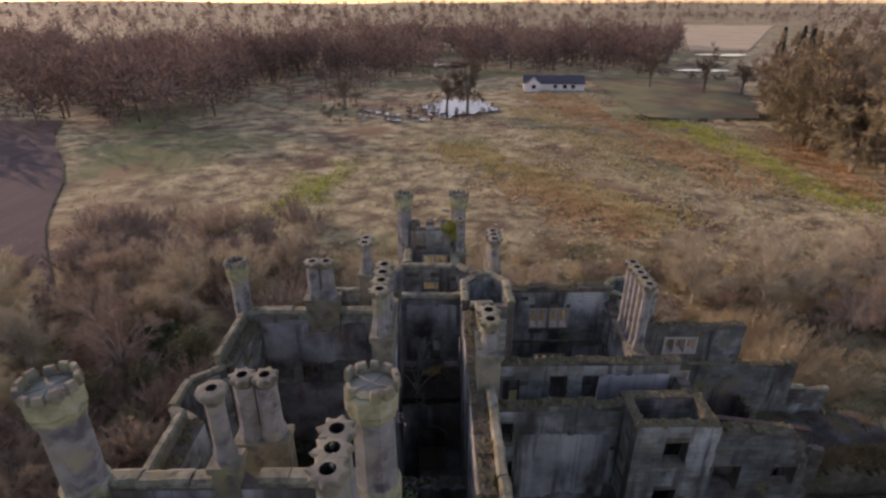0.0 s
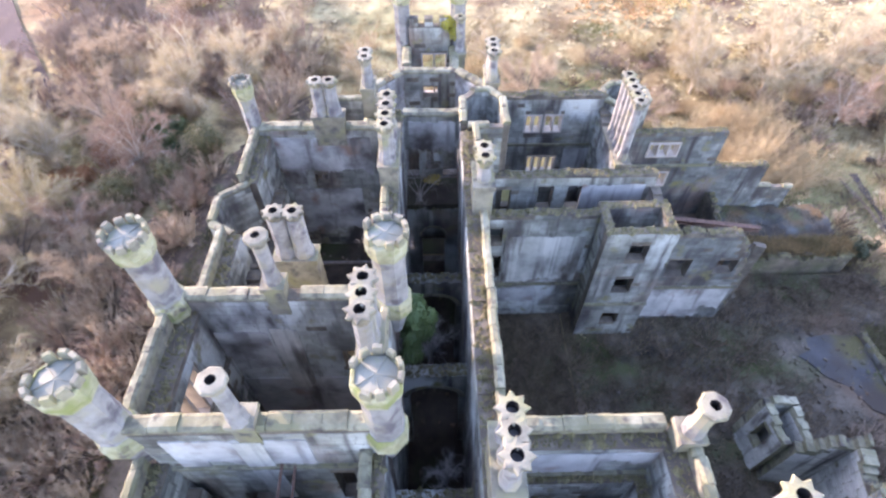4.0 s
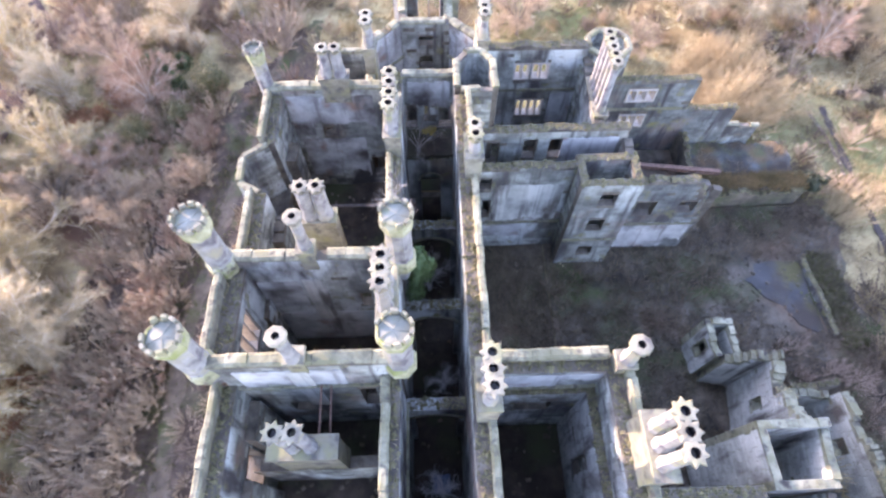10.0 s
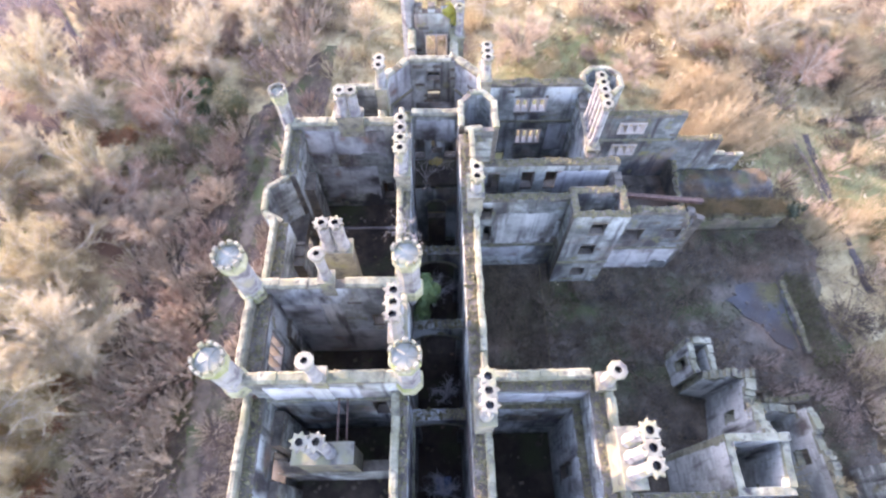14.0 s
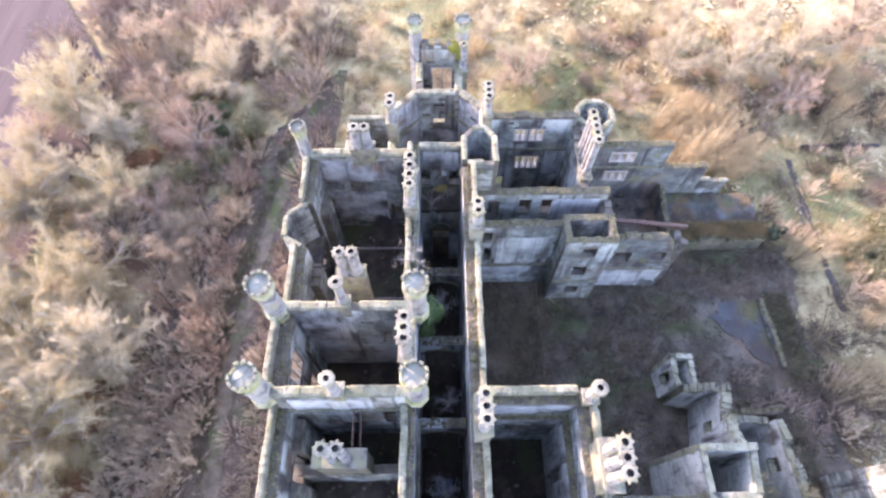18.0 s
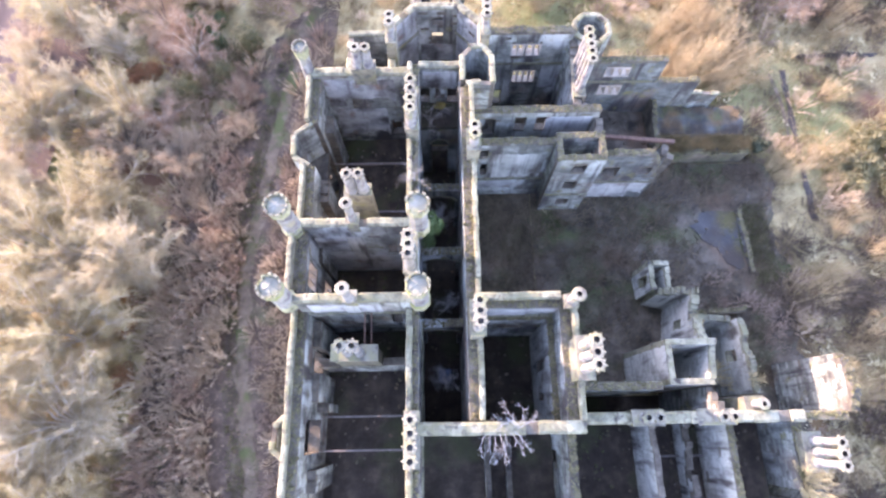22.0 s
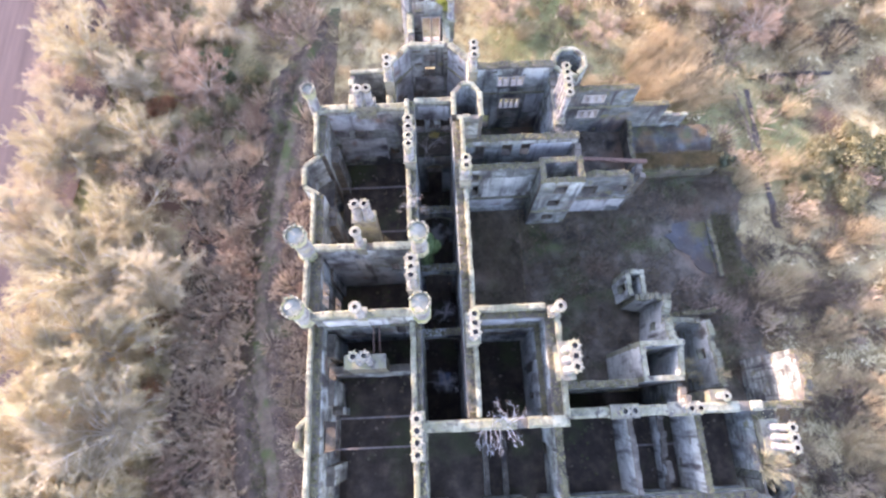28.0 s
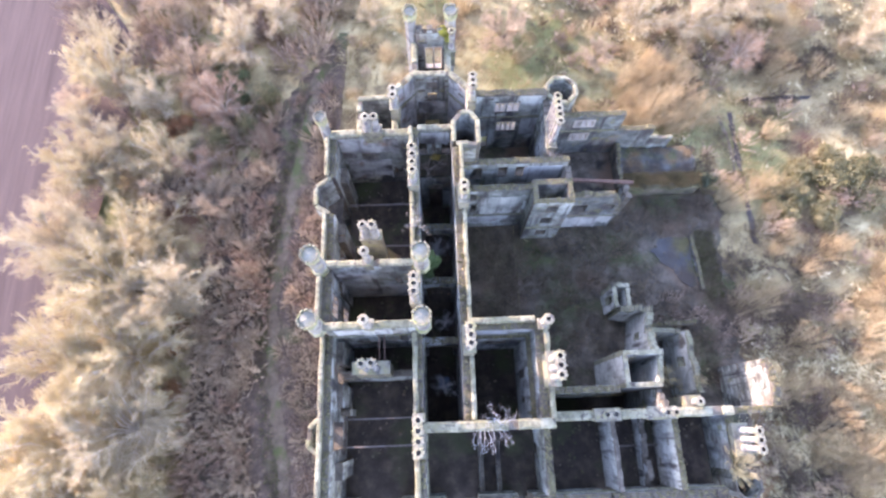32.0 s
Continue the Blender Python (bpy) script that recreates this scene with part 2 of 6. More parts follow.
def wall(name, a, b, thick, z0, z1, label, holes=(), ragged=0.0, facing=True, cope=True, material=None, mossy=False, tops=None, face=None, pieces=0, ledges=(), parapet=None):
    """An ashlar wall from a to b (plan), with openings (u, z, width, height) through it, a coping and faced sides.
    tops: rows of (u, height) for a stepped or broken top."""
    a, b = Vector(a), Vector(b)
    length = (b - a).length
    ang = math.atan2(b.y - a.y, b.x - a.x)
    ob = tagged(new(name), label, "wall", kind="structure")
    ob.location, ob.rotation_euler = (a.x, a.y, 0), (0, 0, ang)
    h = thick / 2

    if parapet:
        z1 -= parapet[2]

    def top(u):
        if not tops:
            return z1
        for (u0, h0), (u1, h1) in zip(tops, tops[1:]):
            if u0 <= u <= u1:
                return h0 + (h1 - h0) * (u - u0) / max(u1 - u0, 1e-6)
        return tops[-1][1] if u > tops[-1][0] else tops[0][1]
    cuts = {0.0, length}
    for u, z, ww, hh in holes:
        cuts |= {max(0, u - ww / 2), min(length, u + ww / 2)}
    step = 0.38 if ragged >= 0.3 else 0.7 if (ragged or tops) else 4.0
    u = step
    while u < length:
        if all(not (c - 0.12 < u < c + 0.12) for c in cuts):
            cuts.add(u)
        u += step * rng.uniform(0.7, 1.3)
    cuts = sorted(cuts)
    V, F, cols = [], [], []
    for u0, u1 in zip(cuts, cuts[1:]):
        um = (u0 + u1) / 2
        t = top(um) + (ragged * (1.5 * noise.noise(Vector((um * 0.55 + a.x, a.y, 3))) + 0.8 * noise.noise(Vector((um * 1.9, a.x + a.y, 8))) + rng.uniform(-0.22, 0.22)) if ragged else 0)
        cols.append((u0, u1, t))
        z = z0
        for hu, hz, hw, hh in sorted(holes, key=lambda q: q[1]):
            if abs(um - hu) < hw / 2 and hz < t:
                if hz > z:
                    add_box(V, F, u0, u1, -h, h, z, hz)
                z = hz + hh
        if z < t:
            add_box(V, F, u0, u1, -h, h, z, t)
    part("core", soup("core", V, F, material or CORE), None, ob)
    if facing:
        V, F, singles = [], [], []
        for side in (-1, 1):
            z = z0
            row = 0
            while z < max(c[2] for c in cols):
                ch = rng.uniform(0.30, 0.38)
                u = -0.3 * (row % 2)
                while u < length:
                    bw = rng.uniform(0.5, 1.0)
                    u0, u1 = max(u, 0) + 0.012, min(u + bw, length) - 0.012
                    u += bw
                    if u1 - u0 < 0.1:
                        continue
                    um = (u0 + u1) / 2
                    if any(hu - hw / 2 - 0.02 < u1 and hu + hw / 2 + 0.02 > u0 and hz - 0.02 < z + ch and hz + hh + 0.02 > z for hu, hz, hw, hh in holes):
                        for hu, hz, hw, hh in holes:
                            if hz - 0.02 < z + ch and hz + hh + 0.02 > z:
                                if u0 < hu - hw / 2 < u1:
                                    u1 = hu - hw / 2
                                elif u0 < hu + hw / 2 < u1:
                                    u0 = hu + hw / 2
                        um = (u0 + u1) / 2
                        if u1 - u0 < 0.1 or any(abs(um - hu) < hw / 2 and hz < z + ch - 0.05 and hz + hh > z + 0.05 for hu, hz, hw, hh in holes):
                            continue
                    tc = min(t for (c0, c1, t) in cols if c1 > u0 and c0 < u1)
                    if z + ch > tc + 0.02:
                        continue
                    p = rng.uniform(0.006, 0.028)
                    if rng.random() < 0.02:
                        continue
                    if pieces and side == pieces:
                        singles.append((u0, u1, z + 0.01, z + ch - 0.01, side, p))
                        continue
                    k = len(V)
                    ya, yb = side * h, side * (h + p)
                    za, zb = z + 0.01, z + ch - 0.01
                    V += [(u0, ya, za), (u1, ya, za), (u1, ya, zb), (u0, ya, zb), (u0 + 0.012, yb, za + 0.012), (u1 - 0.012, yb, za + 0.012), (u1 - 0.012, yb, zb - 0.012), (u0 + 0.012, yb, zb - 0.012)]
                    fs = [(k + 4, k + 5, k + 6, k + 7), (k, k + 1, k + 5, k + 4), (k + 1, k + 2, k + 6, k + 5), (k + 2, k + 3, k + 7, k + 6), (k + 3, k, k + 4, k + 7)]
                    F += fs if side < 0 else [tuple(reversed(f)) for f in fs]
                z += ch
                row += 1
        singles.sort(key=lambda q: -q[2])
        BLOCKS.extend((ob, h, q) for q in singles[:280])
        for u0, u1, za, zb, side, p in singles[280:]:
            add_box(V, F, u0, u1, *sorted((side * (h - 0.02), side * (h + p))), za, zb)
        part("ashlar_facing", soup("ashlar_facing", V, F, face or STONE), None, ob, "weathered grey sandstone blocks", "stuff")
    for zl in ledges:
        for side in (-1, 1):
            V, F = [], []
            for u0, u1, t in cols:
                um = (u0 + u1) / 2
                if t > zl + 0.4 and not any(abs(um - hu) < hw / 2 and hz < zl + 0.2 < hz + hh + 0.2 for hu, hz, hw, hh in holes):
                    add_box(V, F, u0, u1, *sorted((side * (h - 0.01), side * (h + 0.16))), zl, zl + 0.2)
            if V:
                part("string_course", soup("string_course", V, F, COPE), None, ob)
    if parapet:
        ps, pw, drop = parapet
        V, F = [], []
        pc = []
        for u0, u1, t in cols:
            add_box(V, F, u0, u1, *sorted((ps * (h + 0.02), ps * (h + 0.02 - pw))), t - 0.05, t + drop)
            pc.append((u0, u1, t + drop))
        part("parapet", soup("parapet", V, F, CHIM), None, ob, "narrow pale parapet")
        COPES.append((ob, pc, pw / 2, ps * (h + 0.02 - pw / 2)))
    elif cope:
        COPES.append((ob, cols, h, 0.0))
    if mossy:
        MOSSY.append((ob, cols, h))
    return ob




def arch_wall(name, a, b, thick, z1, u0, u1, spring, crown, label):
    """A cross wall pierced by one wide arch, with a ring of voussoirs standing proud on both faces."""
    length = math.dist(a, b)
    ob = tagged(new(name), label, "wall", kind="structure")
    ob.location, ob.rotation_euler = (a[0], a[1], 0), (0, 0, math.atan2(b[1] - a[1], b[0] - a[0]))
    h, um, hw = thick / 2, (u0 + u1) / 2, (u1 - u0) / 2

    def rise(u):
        return spring + (crown - spring) * math.sqrt(max(0.0, 1 - ((u - um) / hw) ** 2))
    V, F = [], []
    cols = []
    us = [0.0, u0] + [u0 + (u1 - u0) * k / 12 for k in range(1, 12)] + [u1, length]
    for p, q in zip(us, us[1:]):
        k = len(V)
        t = z1 + rng.uniform(-0.12, 0.1)
        add_box(V, F, p, q, -h, h, 0, t)
        cols.append((p, q, t))
        if p >= u0 and q <= u1:
            V[k:k + 4] = [(x, y, rise(x)) for x, y, _ in V[k:k + 4]]
    part("core", soup("core", V, F, STONE), None, ob)
    for side in (-1, 1):
        for k in range(11):
            c0, c1 = math.pi * k / 11 + 0.015, math.pi * (k + 1) / 11 - 0.015
            V = []
            for y in (side * (h - 0.02), side * (h + 0.05)):
                for c, g in ((c0, 1.0), (c1, 1.0), (c1, 1.2), (c0, 1.2)):
                    V.append((um - hw * g * math.cos(c), y, spring + (crown - spring) * g * math.sin(c) + 0.02))
            part("arch_stone", soup("arch_stone", V, [(0, 1, 2, 3), (7, 6, 5, 4), (0, 4, 5, 1), (1, 5, 6, 2), (2, 6, 7, 3), (3, 7, 4, 0)], CHIM), None, ob)
    MOSSY.append((ob, cols, h))
    return ob


def star(V, r0, r1, n, z):
    k = len(V)
    for i in range(2 * n):
        r = r1 if i % 2 == 0 else r0
        V.append((r * math.cos(math.pi * i / n), r * math.sin(math.pi * i / n), z))
    return k


def crown_mesh(r):
    """Eight-pointed flared chimney crown with a round flue through it."""
    n = 8
    V, F = [], []
    a = star(V, 0.66 * r, 0.70 * r, n, -0.55)
    b = star(V, 0.68 * r, 0.74 * r, n, -0.34)
    c = star(V, 0.80 * r, 1.10 * r, n, -0.16)
    d = star(V, 0.80 * r, 1.18 * r, n, -0.04)
    e = star(V, 0.74 * r, 1.04 * r, n, 0.0)
    f = star(V, 0.42 * r, 0.42 * r, n, 0.02)
    g = star(V, 0.40 * r, 0.40 * r, n, -0.9)
    m = 2 * n
    for p, q in zip((a, b, c, d, e, f), (b, c, d, e, f, g)):
        F += [(p + i, p + (i + 1) % m, q + (i + 1) % m, q + i) for i in range(m)]
    F.append(tuple(a + i for i in reversed(range(m))))
    me = soup("crown", V, F, CHIM)
    me.materials.append(SOOT)
    for poly in list(me.polygons)[-1 - m:-1]:
        poly.material_index = 1
    return me


CROWN = crown_mesh(0.46)


def shaft_mesh(r, hgt, base=0.5):
    V, F = lathe([(r * 1.22, 0), (r * 1.22, base * 0.6), (r * 1.10, base), (r * 1.0, base + 0.12), (r * 0.97, hgt - 0.5), (r * 0.97, hgt - 0.42)], 8, math.pi / 8)
    return soup("shaft", V, F, SHAFT)


def stack(flues, zbase, ztop, base_box, label, r=0.29, round_top=False, swell=1.0):
    """A chimney stack: a stone base block and one octagonal shaft with a crown for each flue."""
    cx = sum(f[0] for f in flues) / len(flues)
    cy = sum(f[1] for f in flues) / len(flues)
    ob = thing("chimney_stack", cx, cy, zbase, label, "chimney", "chimney stacks")
    x0, x1, y0, y1, zb0, zb1 = base_box
    V, F = [], []
    add_box(V, F, x0 - cx, x1 - cx, y0 - cy, y1 - cy, zb0 - zbase, zb1 - zbase - 0.25)
    add_box(V, F, x0 - cx - 0.08, x1 - cx + 0.08, y0 - cy - 0.08, y1 - cy + 0.08, zb1 - zbase - 0.25, zb1 - zbase)
    part("base", soup("base", V, F, CHIM), None, ob)
    hgt = ztop - zb1
    sm = shaft_mesh(r, hgt)
    for fx, fy in flues:
        s = part("shaft", sm, None, ob)
        s.location = (fx - cx, fy - cy, zb1 - zbase)
        c = part("crown", ROUNDCROWN if round_top else CROWN, None, s, "round moulded crown" if round_top else "eight-pointed star crown")
        c.location = (0, 0, hgt)
        c.scale = (swell, swell, 1)
        c.rotation_euler = (0, 0, rng.uniform(-0.2, 0.2))
    return ob


V, F = lathe([(0.29, -0.5), (0.31, -0.3), (0.45, -0.22), (0.47, -0.05), (0.42, 0.0), (0.17, 0.02), (0.16, -0.9)], 8, math.pi / 8, cap_top=True)
ROUNDCROWN = soup("crown", V, F, CHIM)
ROUNDCROWN.materials.append(SOOT)
for poly in list(ROUNDCROWN.polygons)[-10:]:
    if poly.index >= 5 * 8:
        poly.material_index = 1


def turret(x, y, zb, zt, r, label, n=8):
    """Octagonal corner turret: tapering corbel, shaft, moulded cap and a ring of merlons round a sunken lead roof."""
    ob = thing("turret", x, y, zb, label, "turret", "corner turrets")
    H = zt - zb
    t = math.pi / n
    part("shaft", soup("shaft", *lathe([(r * 0.35, 0), (r * 0.8, 1.4), (r * 1.02, 1.7), (r * 1.02, 2.5), (r * 0.90, 2.75), (r * 0.90, H - 1.45), (r * 0.94, H - 1.2)], n, t), SHAFT), None, ob)
    part("corbel", soup("corbel", *lathe([(r * 1.0, 1.62), (r * 1.09, 1.74), (r * 1.09, 2.46), (r * 0.98, 2.66)], n, t), LICHEN), None, ob, "moulded corbel green with lichen")
    part("cap", soup("cap", *lathe([(r * 0.94, H - 1.2), (r * 1.04, H - 1.10), (r * 1.05, H - 0.95), (r * 1.13, H - 0.82), (r * 1.13, H - 0.30), (r * 1.08, H - 0.24), (r * 0.94, H - 0.24), (r * 0.93, H - 0.20)], n, t, cap_top=False), LICHEN), None, ob, "moulded cap green with lichen")
    part("roof", soup("roof", *lathe([(r * 0.94, H - 0.40), (r * 0.93, H - 0.26), (0.05, H - 0.18)], n, t), LEAD), None, ob, "pale weathered lead roof")
    V, F = [], []
    add_box(V, F, -0.085, 0.085, -0.5, 0.5, 0, 0.30)
    add_box(V, F, -0.085, 0.085, -0.5, 0.5, 0.30, 0.40)
    V = [(vx * (0.75 if vz == 0.40 else 1), vy * (0.80 if vz == 0.40 else 1), vz) for vx, vy, vz in V]
    mm = soup("merlon", V, F, CHIM)
    count = 11
    for i in range(count):
        q = 2 * math.pi * i / count + t
        if rng.random() < 0.08:
            continue
        m = part("merlon", mm, None, ob)
        m.location = (r * 1.02 * math.cos(q), r * 1.02 * math.sin(q), H - 0.27)
        m.rotation_euler = (rng.uniform(-0.05, 0.05), rng.uniform(-0.05, 0.05), q)
        m.scale = (1.0, r * 0.42 * rng.uniform(0.85, 1.1), rng.uniform(0.7, 1.1))
    turn = rng.uniform(-0.6, 0.6)
    for k in range(5):
        V, F = [], []
        add_box(V, F, -0.035, 0.035, 0.04, r * 0.9, -0.06, 0.03)
        V = [(vx * (1 if vz < 0 else 0.5), vy, vz) for vx, vy, vz in V]
        rb = part("roof_roll", soup("roof_roll", V, F, LEAD), None, ob)
        rb.location = (0, 0, H - 0.18)
        rb.rotation_euler = (-0.1, 0, turn + 2 * math.pi * k / 5)
    return ob


# ---- castle walls (metres; y runs along the corridor, ground at 0) ----
GREY = "roofless weathered sandstone ashlar castle wall"
# corridor
wall("wall_corridor_west_front", (-2.38, -9.2), (-2.38, 6.45), 0.8, 0, 14.7, GREY, parapet=(1, 0.34, 0.25), mossy=True, holes=((10.9, 0.5, 1.4, 2.6), (13.4, 5.5, 1.0, 2.0)), ledges=(9.0,))
wall("wall_corridor_west_keep", (-2.38, 7.2), (-2.38, 12.1), 0.75, 0, 16.0, GREY, parapet=(-1, 0.3, 0.3), mossy=True)
wall("wall_corridor_west_rear", (-2.38, 12.9), (-2.38, 26.9), 0.8, 0, 14.8, GREY, parapet=(1, 0.3, 0.3), mossy=True, holes=((12.0, 6.6, 0.9, 1.6), (4, 0.5, 1.3, 2.5)))
wall("wall_corridor_east", (1.9, -1.2), (1.9, 24.5), 0.95, 0, 15.1, GREY, ragged=0.12, parapet=(-1, 0.28, 0.3), mossy=True, holes=((22.6, 6.5, 1.0, 1.8), (21.6, 2.0, 1.0, 1.8), (15, 0.5, 1.4, 2.5)))
wall("wall_corridor_end", (-2.0, 27.0), (1.6, 27.0), 0.6, 0, 14.2, GREY, mossy=True, holes=((0.45, 9.4, 0.85, 2.3), (2.95, 9.4, 1.0, 2.3), (1.52, 10.1, 0.26, 1.4), (1.5, 0.1, 2.3, 2.8), (1.5, 5.2, 1.2, 1.8)), pieces=-1)
for cy, cz in ((6.3, 9.1), (12.4, 9.1), (18.2, 9.15)):
    arch_wall("wall_corridor_arch", (-1.96, cy), (1.41, cy), 0.7, cz, 0.28, 3.05, cz - 2.35, cz - 1.25, "dark stone cross arch spanning the roofless corridor")
arch_wall("wall_corridor_vault", (-1.96, 24.4), (1.41, 24.4), 0.5, 8.75, 0.9, 2.5, 6.1, 6.95, "stone wall with an arched doorway under the broken floor")
# keep block
wall("wall_keep_south", (-10.4, 6.75), (-2.0, 6.75), 0.55, 0, 16.6, GREY, holes=((6.6, 9.0, 0.85, 3.2), (2.6, 8.0, 1.2, 1.8)), pieces=-1, ledges=(13.2,))
wall("wall_keep_north", (-10.4, 12.4), (-2.0, 12.4), 0.55, 0, 16.0, GREY, holes=((6.2, 10.0, 0.7, 1.7), (2.4, 6.2, 1.4, 2.2)), pieces=-1)
wall("wall_keep_west", (-10.55, 7.05), (-10.55, 12.1), 1.1, 0, 15.9, GREY, parapet=(1, 0.3, 0.7), mossy=True, holes=((2.2, 11.4, 2.0, 2.8), (2.2, 5.4, 2.0, 3.2)))
# front hall
wall("wall_front_hall_west", (-10.5, -9.2), (-10.5, 6.45), 0.9, 0, 14.3, GREY, ragged=0.12, parapet=(1, 0.28, 0.6), mossy=True, holes=((7.05, 7.2, 2.4, 4.8), (12.5, 7.5, 1.5, 3), (4.1, 7.5, 1.2, 3)))
wall("wall_front_hall_cross", (-10.1, 3.3), (-2.8, 3.3), 0.6, 0, 9.5, GREY, ragged=0.3, cope=False)
# rear hall
wall("wall_rear_hall_west_a", (-10.9, 12.8), (-10.9, 18.6), 0.95, 0, 13.2, GREY, ragged=0.1, parapet=(1, 0.3, 0.5), mossy=True, holes=((2.6, 6, 1.6, 3),))
wall("wall_rear_hall_west_b", (-10.9, 22.6), (-10.9, 26.9), 0.9, 0, 13.2, GREY, parapet=(1, 0.3, 0.5), mossy=True, holes=((2.2, 6, 1.4, 2.6),))
for k, (p, q) in enumerate((((-10.9, 18.6), (-12.3, 19.6)), ((-12.3, 19.6), (-12.3, 21.6)), ((-12.3, 21.6), (-10.9, 22.6)))):
    wall("wall_bay_window", p, q, 0.36, 0, 12.6, GREY, holes=((math.dist(p, q) / 2, 3, 0.9, 2.6),))
wall("wall_rear_hall_north", (-11.2, 27.25), (-2.0, 27.25), 0.7, 0, 13.1, GREY, holes=((3.4, 8.4, 0.9, 1.0), (6.8, 3.5, 1.2, 2.2)), pieces=-1)
# polygonal hall and porch
BAY = [(-10.4, 18.8), (-11.0, 18.95), (-12.05, 19.75), (-12.05, 21.45), (-11.0, 22.25), (-10.4, 22.4)]
V = [(x, y, 7.2) for x, y in BAY] + [(x, y, 7.9 + 0.5 * noise.noise(Vector((x * 3, y * 2, 1)))) for x, y in BAY]
tagged(part("floor_bay", soup("floor_bay", V, [(11, 10, 9, 8, 7, 6), (0, 1, 2, 3, 4, 5)] + [(i, (i + 1) % 6, (i + 1) % 6 + 6, i + 6) for i in range(6)], CORE), None), "broken stone floor inside the projecting bay", "floor", kind="structure")
for p, q in (((-4.4, 28.0), (-4.4, 32.9)), ((-4.4, 32.9), (-2.5, 34.9)), ((1.7, 34.9), (3.6, 32.9)), ((3.6, 32.9), (3.6, 28.8))):
    wall("wall_octagon_hall", p, q, 0.6, 0, 12.2, GREY, mossy=True, face=PLASTER, ledges=(9.0,))
wall("wall_octagon_hall_north", (-2.3, 34.9), (1.5, 34.9), 0.6, 0, 12.2, GREY, holes=((1.95, 10.2, 1.1, 0.9), (1.95, 8.0, 1.1, 1.15), (1.9, 0.3, 1.8, 3.2)), pieces=-1)
wall("wall_porch_west", (-2.2, 35.2), (-2.2, 39.6), 0.6, 0, 11.4, GREY)
wall("wall_porch_east", (1.5, 35.2), (1.5, 39.6), 0.6, 0, 11.4, GREY)
wall("wall_porch_front", (-2.0, 39.8), (1.3, 39.8), 0.6, 0, 13.2, GREY, cope=False, holes=((1.95, 7.0, 2.1, 4.0), (1.65, 0.0, 2.0, 4.0)), pieces=-1)
wall("wall_side_room_west", (-8.2, 27.7), (-8.2, 32.2), 0.45, 0, 11.6, GREY)
wall("wall_side_room_north", (-8.4, 32.4), (-4.8, 32.4), 0.45, 0, 11.6, GREY)
# east range
wall("wall_east_range_north", (4.2, 32.7), (12.4, 32.7), 0.7, 0, 11.7, GREY, ragged=0.15, cope=False, mossy=True, holes=((3.08, 8.5, 1.3, 1.65), (4.57, 8.5, 1.45, 1.65), (4.17, 4.3, 2.4, 1.95), (1.6, 0.5, 1.2, 2.4)), ledges=(7.3,), pieces=-1)
wall("wall_east_range_gable", (12.3, 32.3), (12.3, 25.0), 0.7, 0, 12.0, GREY, cope=False, tops=((0, 10.8), (1.8, 10.2), (5.8, 10.2), (7.3, 9.6)), holes=((3.5, 0.4, 1.4, 2.4),))
wall("wall_east_range_cross", (2.6, 24.5), (13.8, 24.5), 0.65, 0, 11.5, GREY, ragged=0.1, cope=False, mossy=True, holes=((4.35, 8.6, 1.0, 2.0), (6.25, 8.6, 1.1, 2.0), (1.5, 8.0, 1.3, 2.4), (4.3, 4.2, 1.0, 2.0), (6.2, 4.2, 1.0, 2.0)), pieces=-1)
wall("wall_court_north", (2.4, 21.8), (9.8, 21.8), 0.6, 0, 10.8, GREY, ragged=0.15, cope=False, mossy=True, ledges=(3.95,), pieces=-1, holes=((1.2, 8.4, 0.9, 1.3), (1.45, 4.9, 0.6, 2.1)))
wall("wall_east_range_end", (13.8, 24.1), (13.8, 22.5), 0.6, 0, 10.6, GREY, cope=False, ragged=0.2)
# stair tower in the court
wall("wall_court_tower_south", (9.8, 20.0), (14.0, 20.0), 0.55, 0, 11.0, GREY, mossy=True, cope=False, holes=((2.13, 8.65, 1.2, 1.35), (2.05, 5.3, 1.2, 1.45), (2.1, 1.6, 1.15, 1.2)), ledges=(3.95,), pieces=-1)
wall("wall_court_tower_north", (9.8, 22.2), (14.0, 22.2), 0.55, 0, 11.0, GREY, mossy=True, cope=False)
wall("wall_court_tower_west", (10.05, 20.28), (10.05, 21.92), 0.5, 0, 10.98, GREY, cope=False, mossy=True)
wall("wall_court_tower_east", (13.75, 20.28), (13.75, 21.92), 0.5, 0, 10.98, GREY, cope=False, mossy=True)
# service wing
wall("wall_service_south", (14.05, 21.3), (20.6, 21.3), 0.6, 0, 9.3, "roofless sandstone wall blackened by weather", face=BLACKENED, ragged=0.32, cope=False, tops=((0, 9.4), (4.6, 9.2), (5.5, 8.4), (6.1, 6.4), (6.6, 3.6)), mossy=True, holes=((1.75, 5.2, 1.5, 1.8), (4.9, 5.6, 1.3, 1.3)), ledges=(3.95,), pieces=-1)
wall("wall_service_east", (21.0, 21.6), (22.2, 24.6), 0.6, 0, 7.0, "roofless sandstone wall blackened by weather", face=BLACKENED, ragged=0.4, cope=False, tops=((0, 7.4), (1.5, 5.8), (3.3, 4.6)))
wall("wall_service_north", (14.4, 31.0), (21.4, 31.0), 0.6, 0, 9.6, "roofless sandstone wall blackened by weather", face=BLACKENED, ragged=0.2, cope=False, mossy=True, holes=((2.6, 7.4, 2.4, 1.35), (2.6, 4.4, 2.3, 1.5)), ledges=(6.5,), pieces=-1)
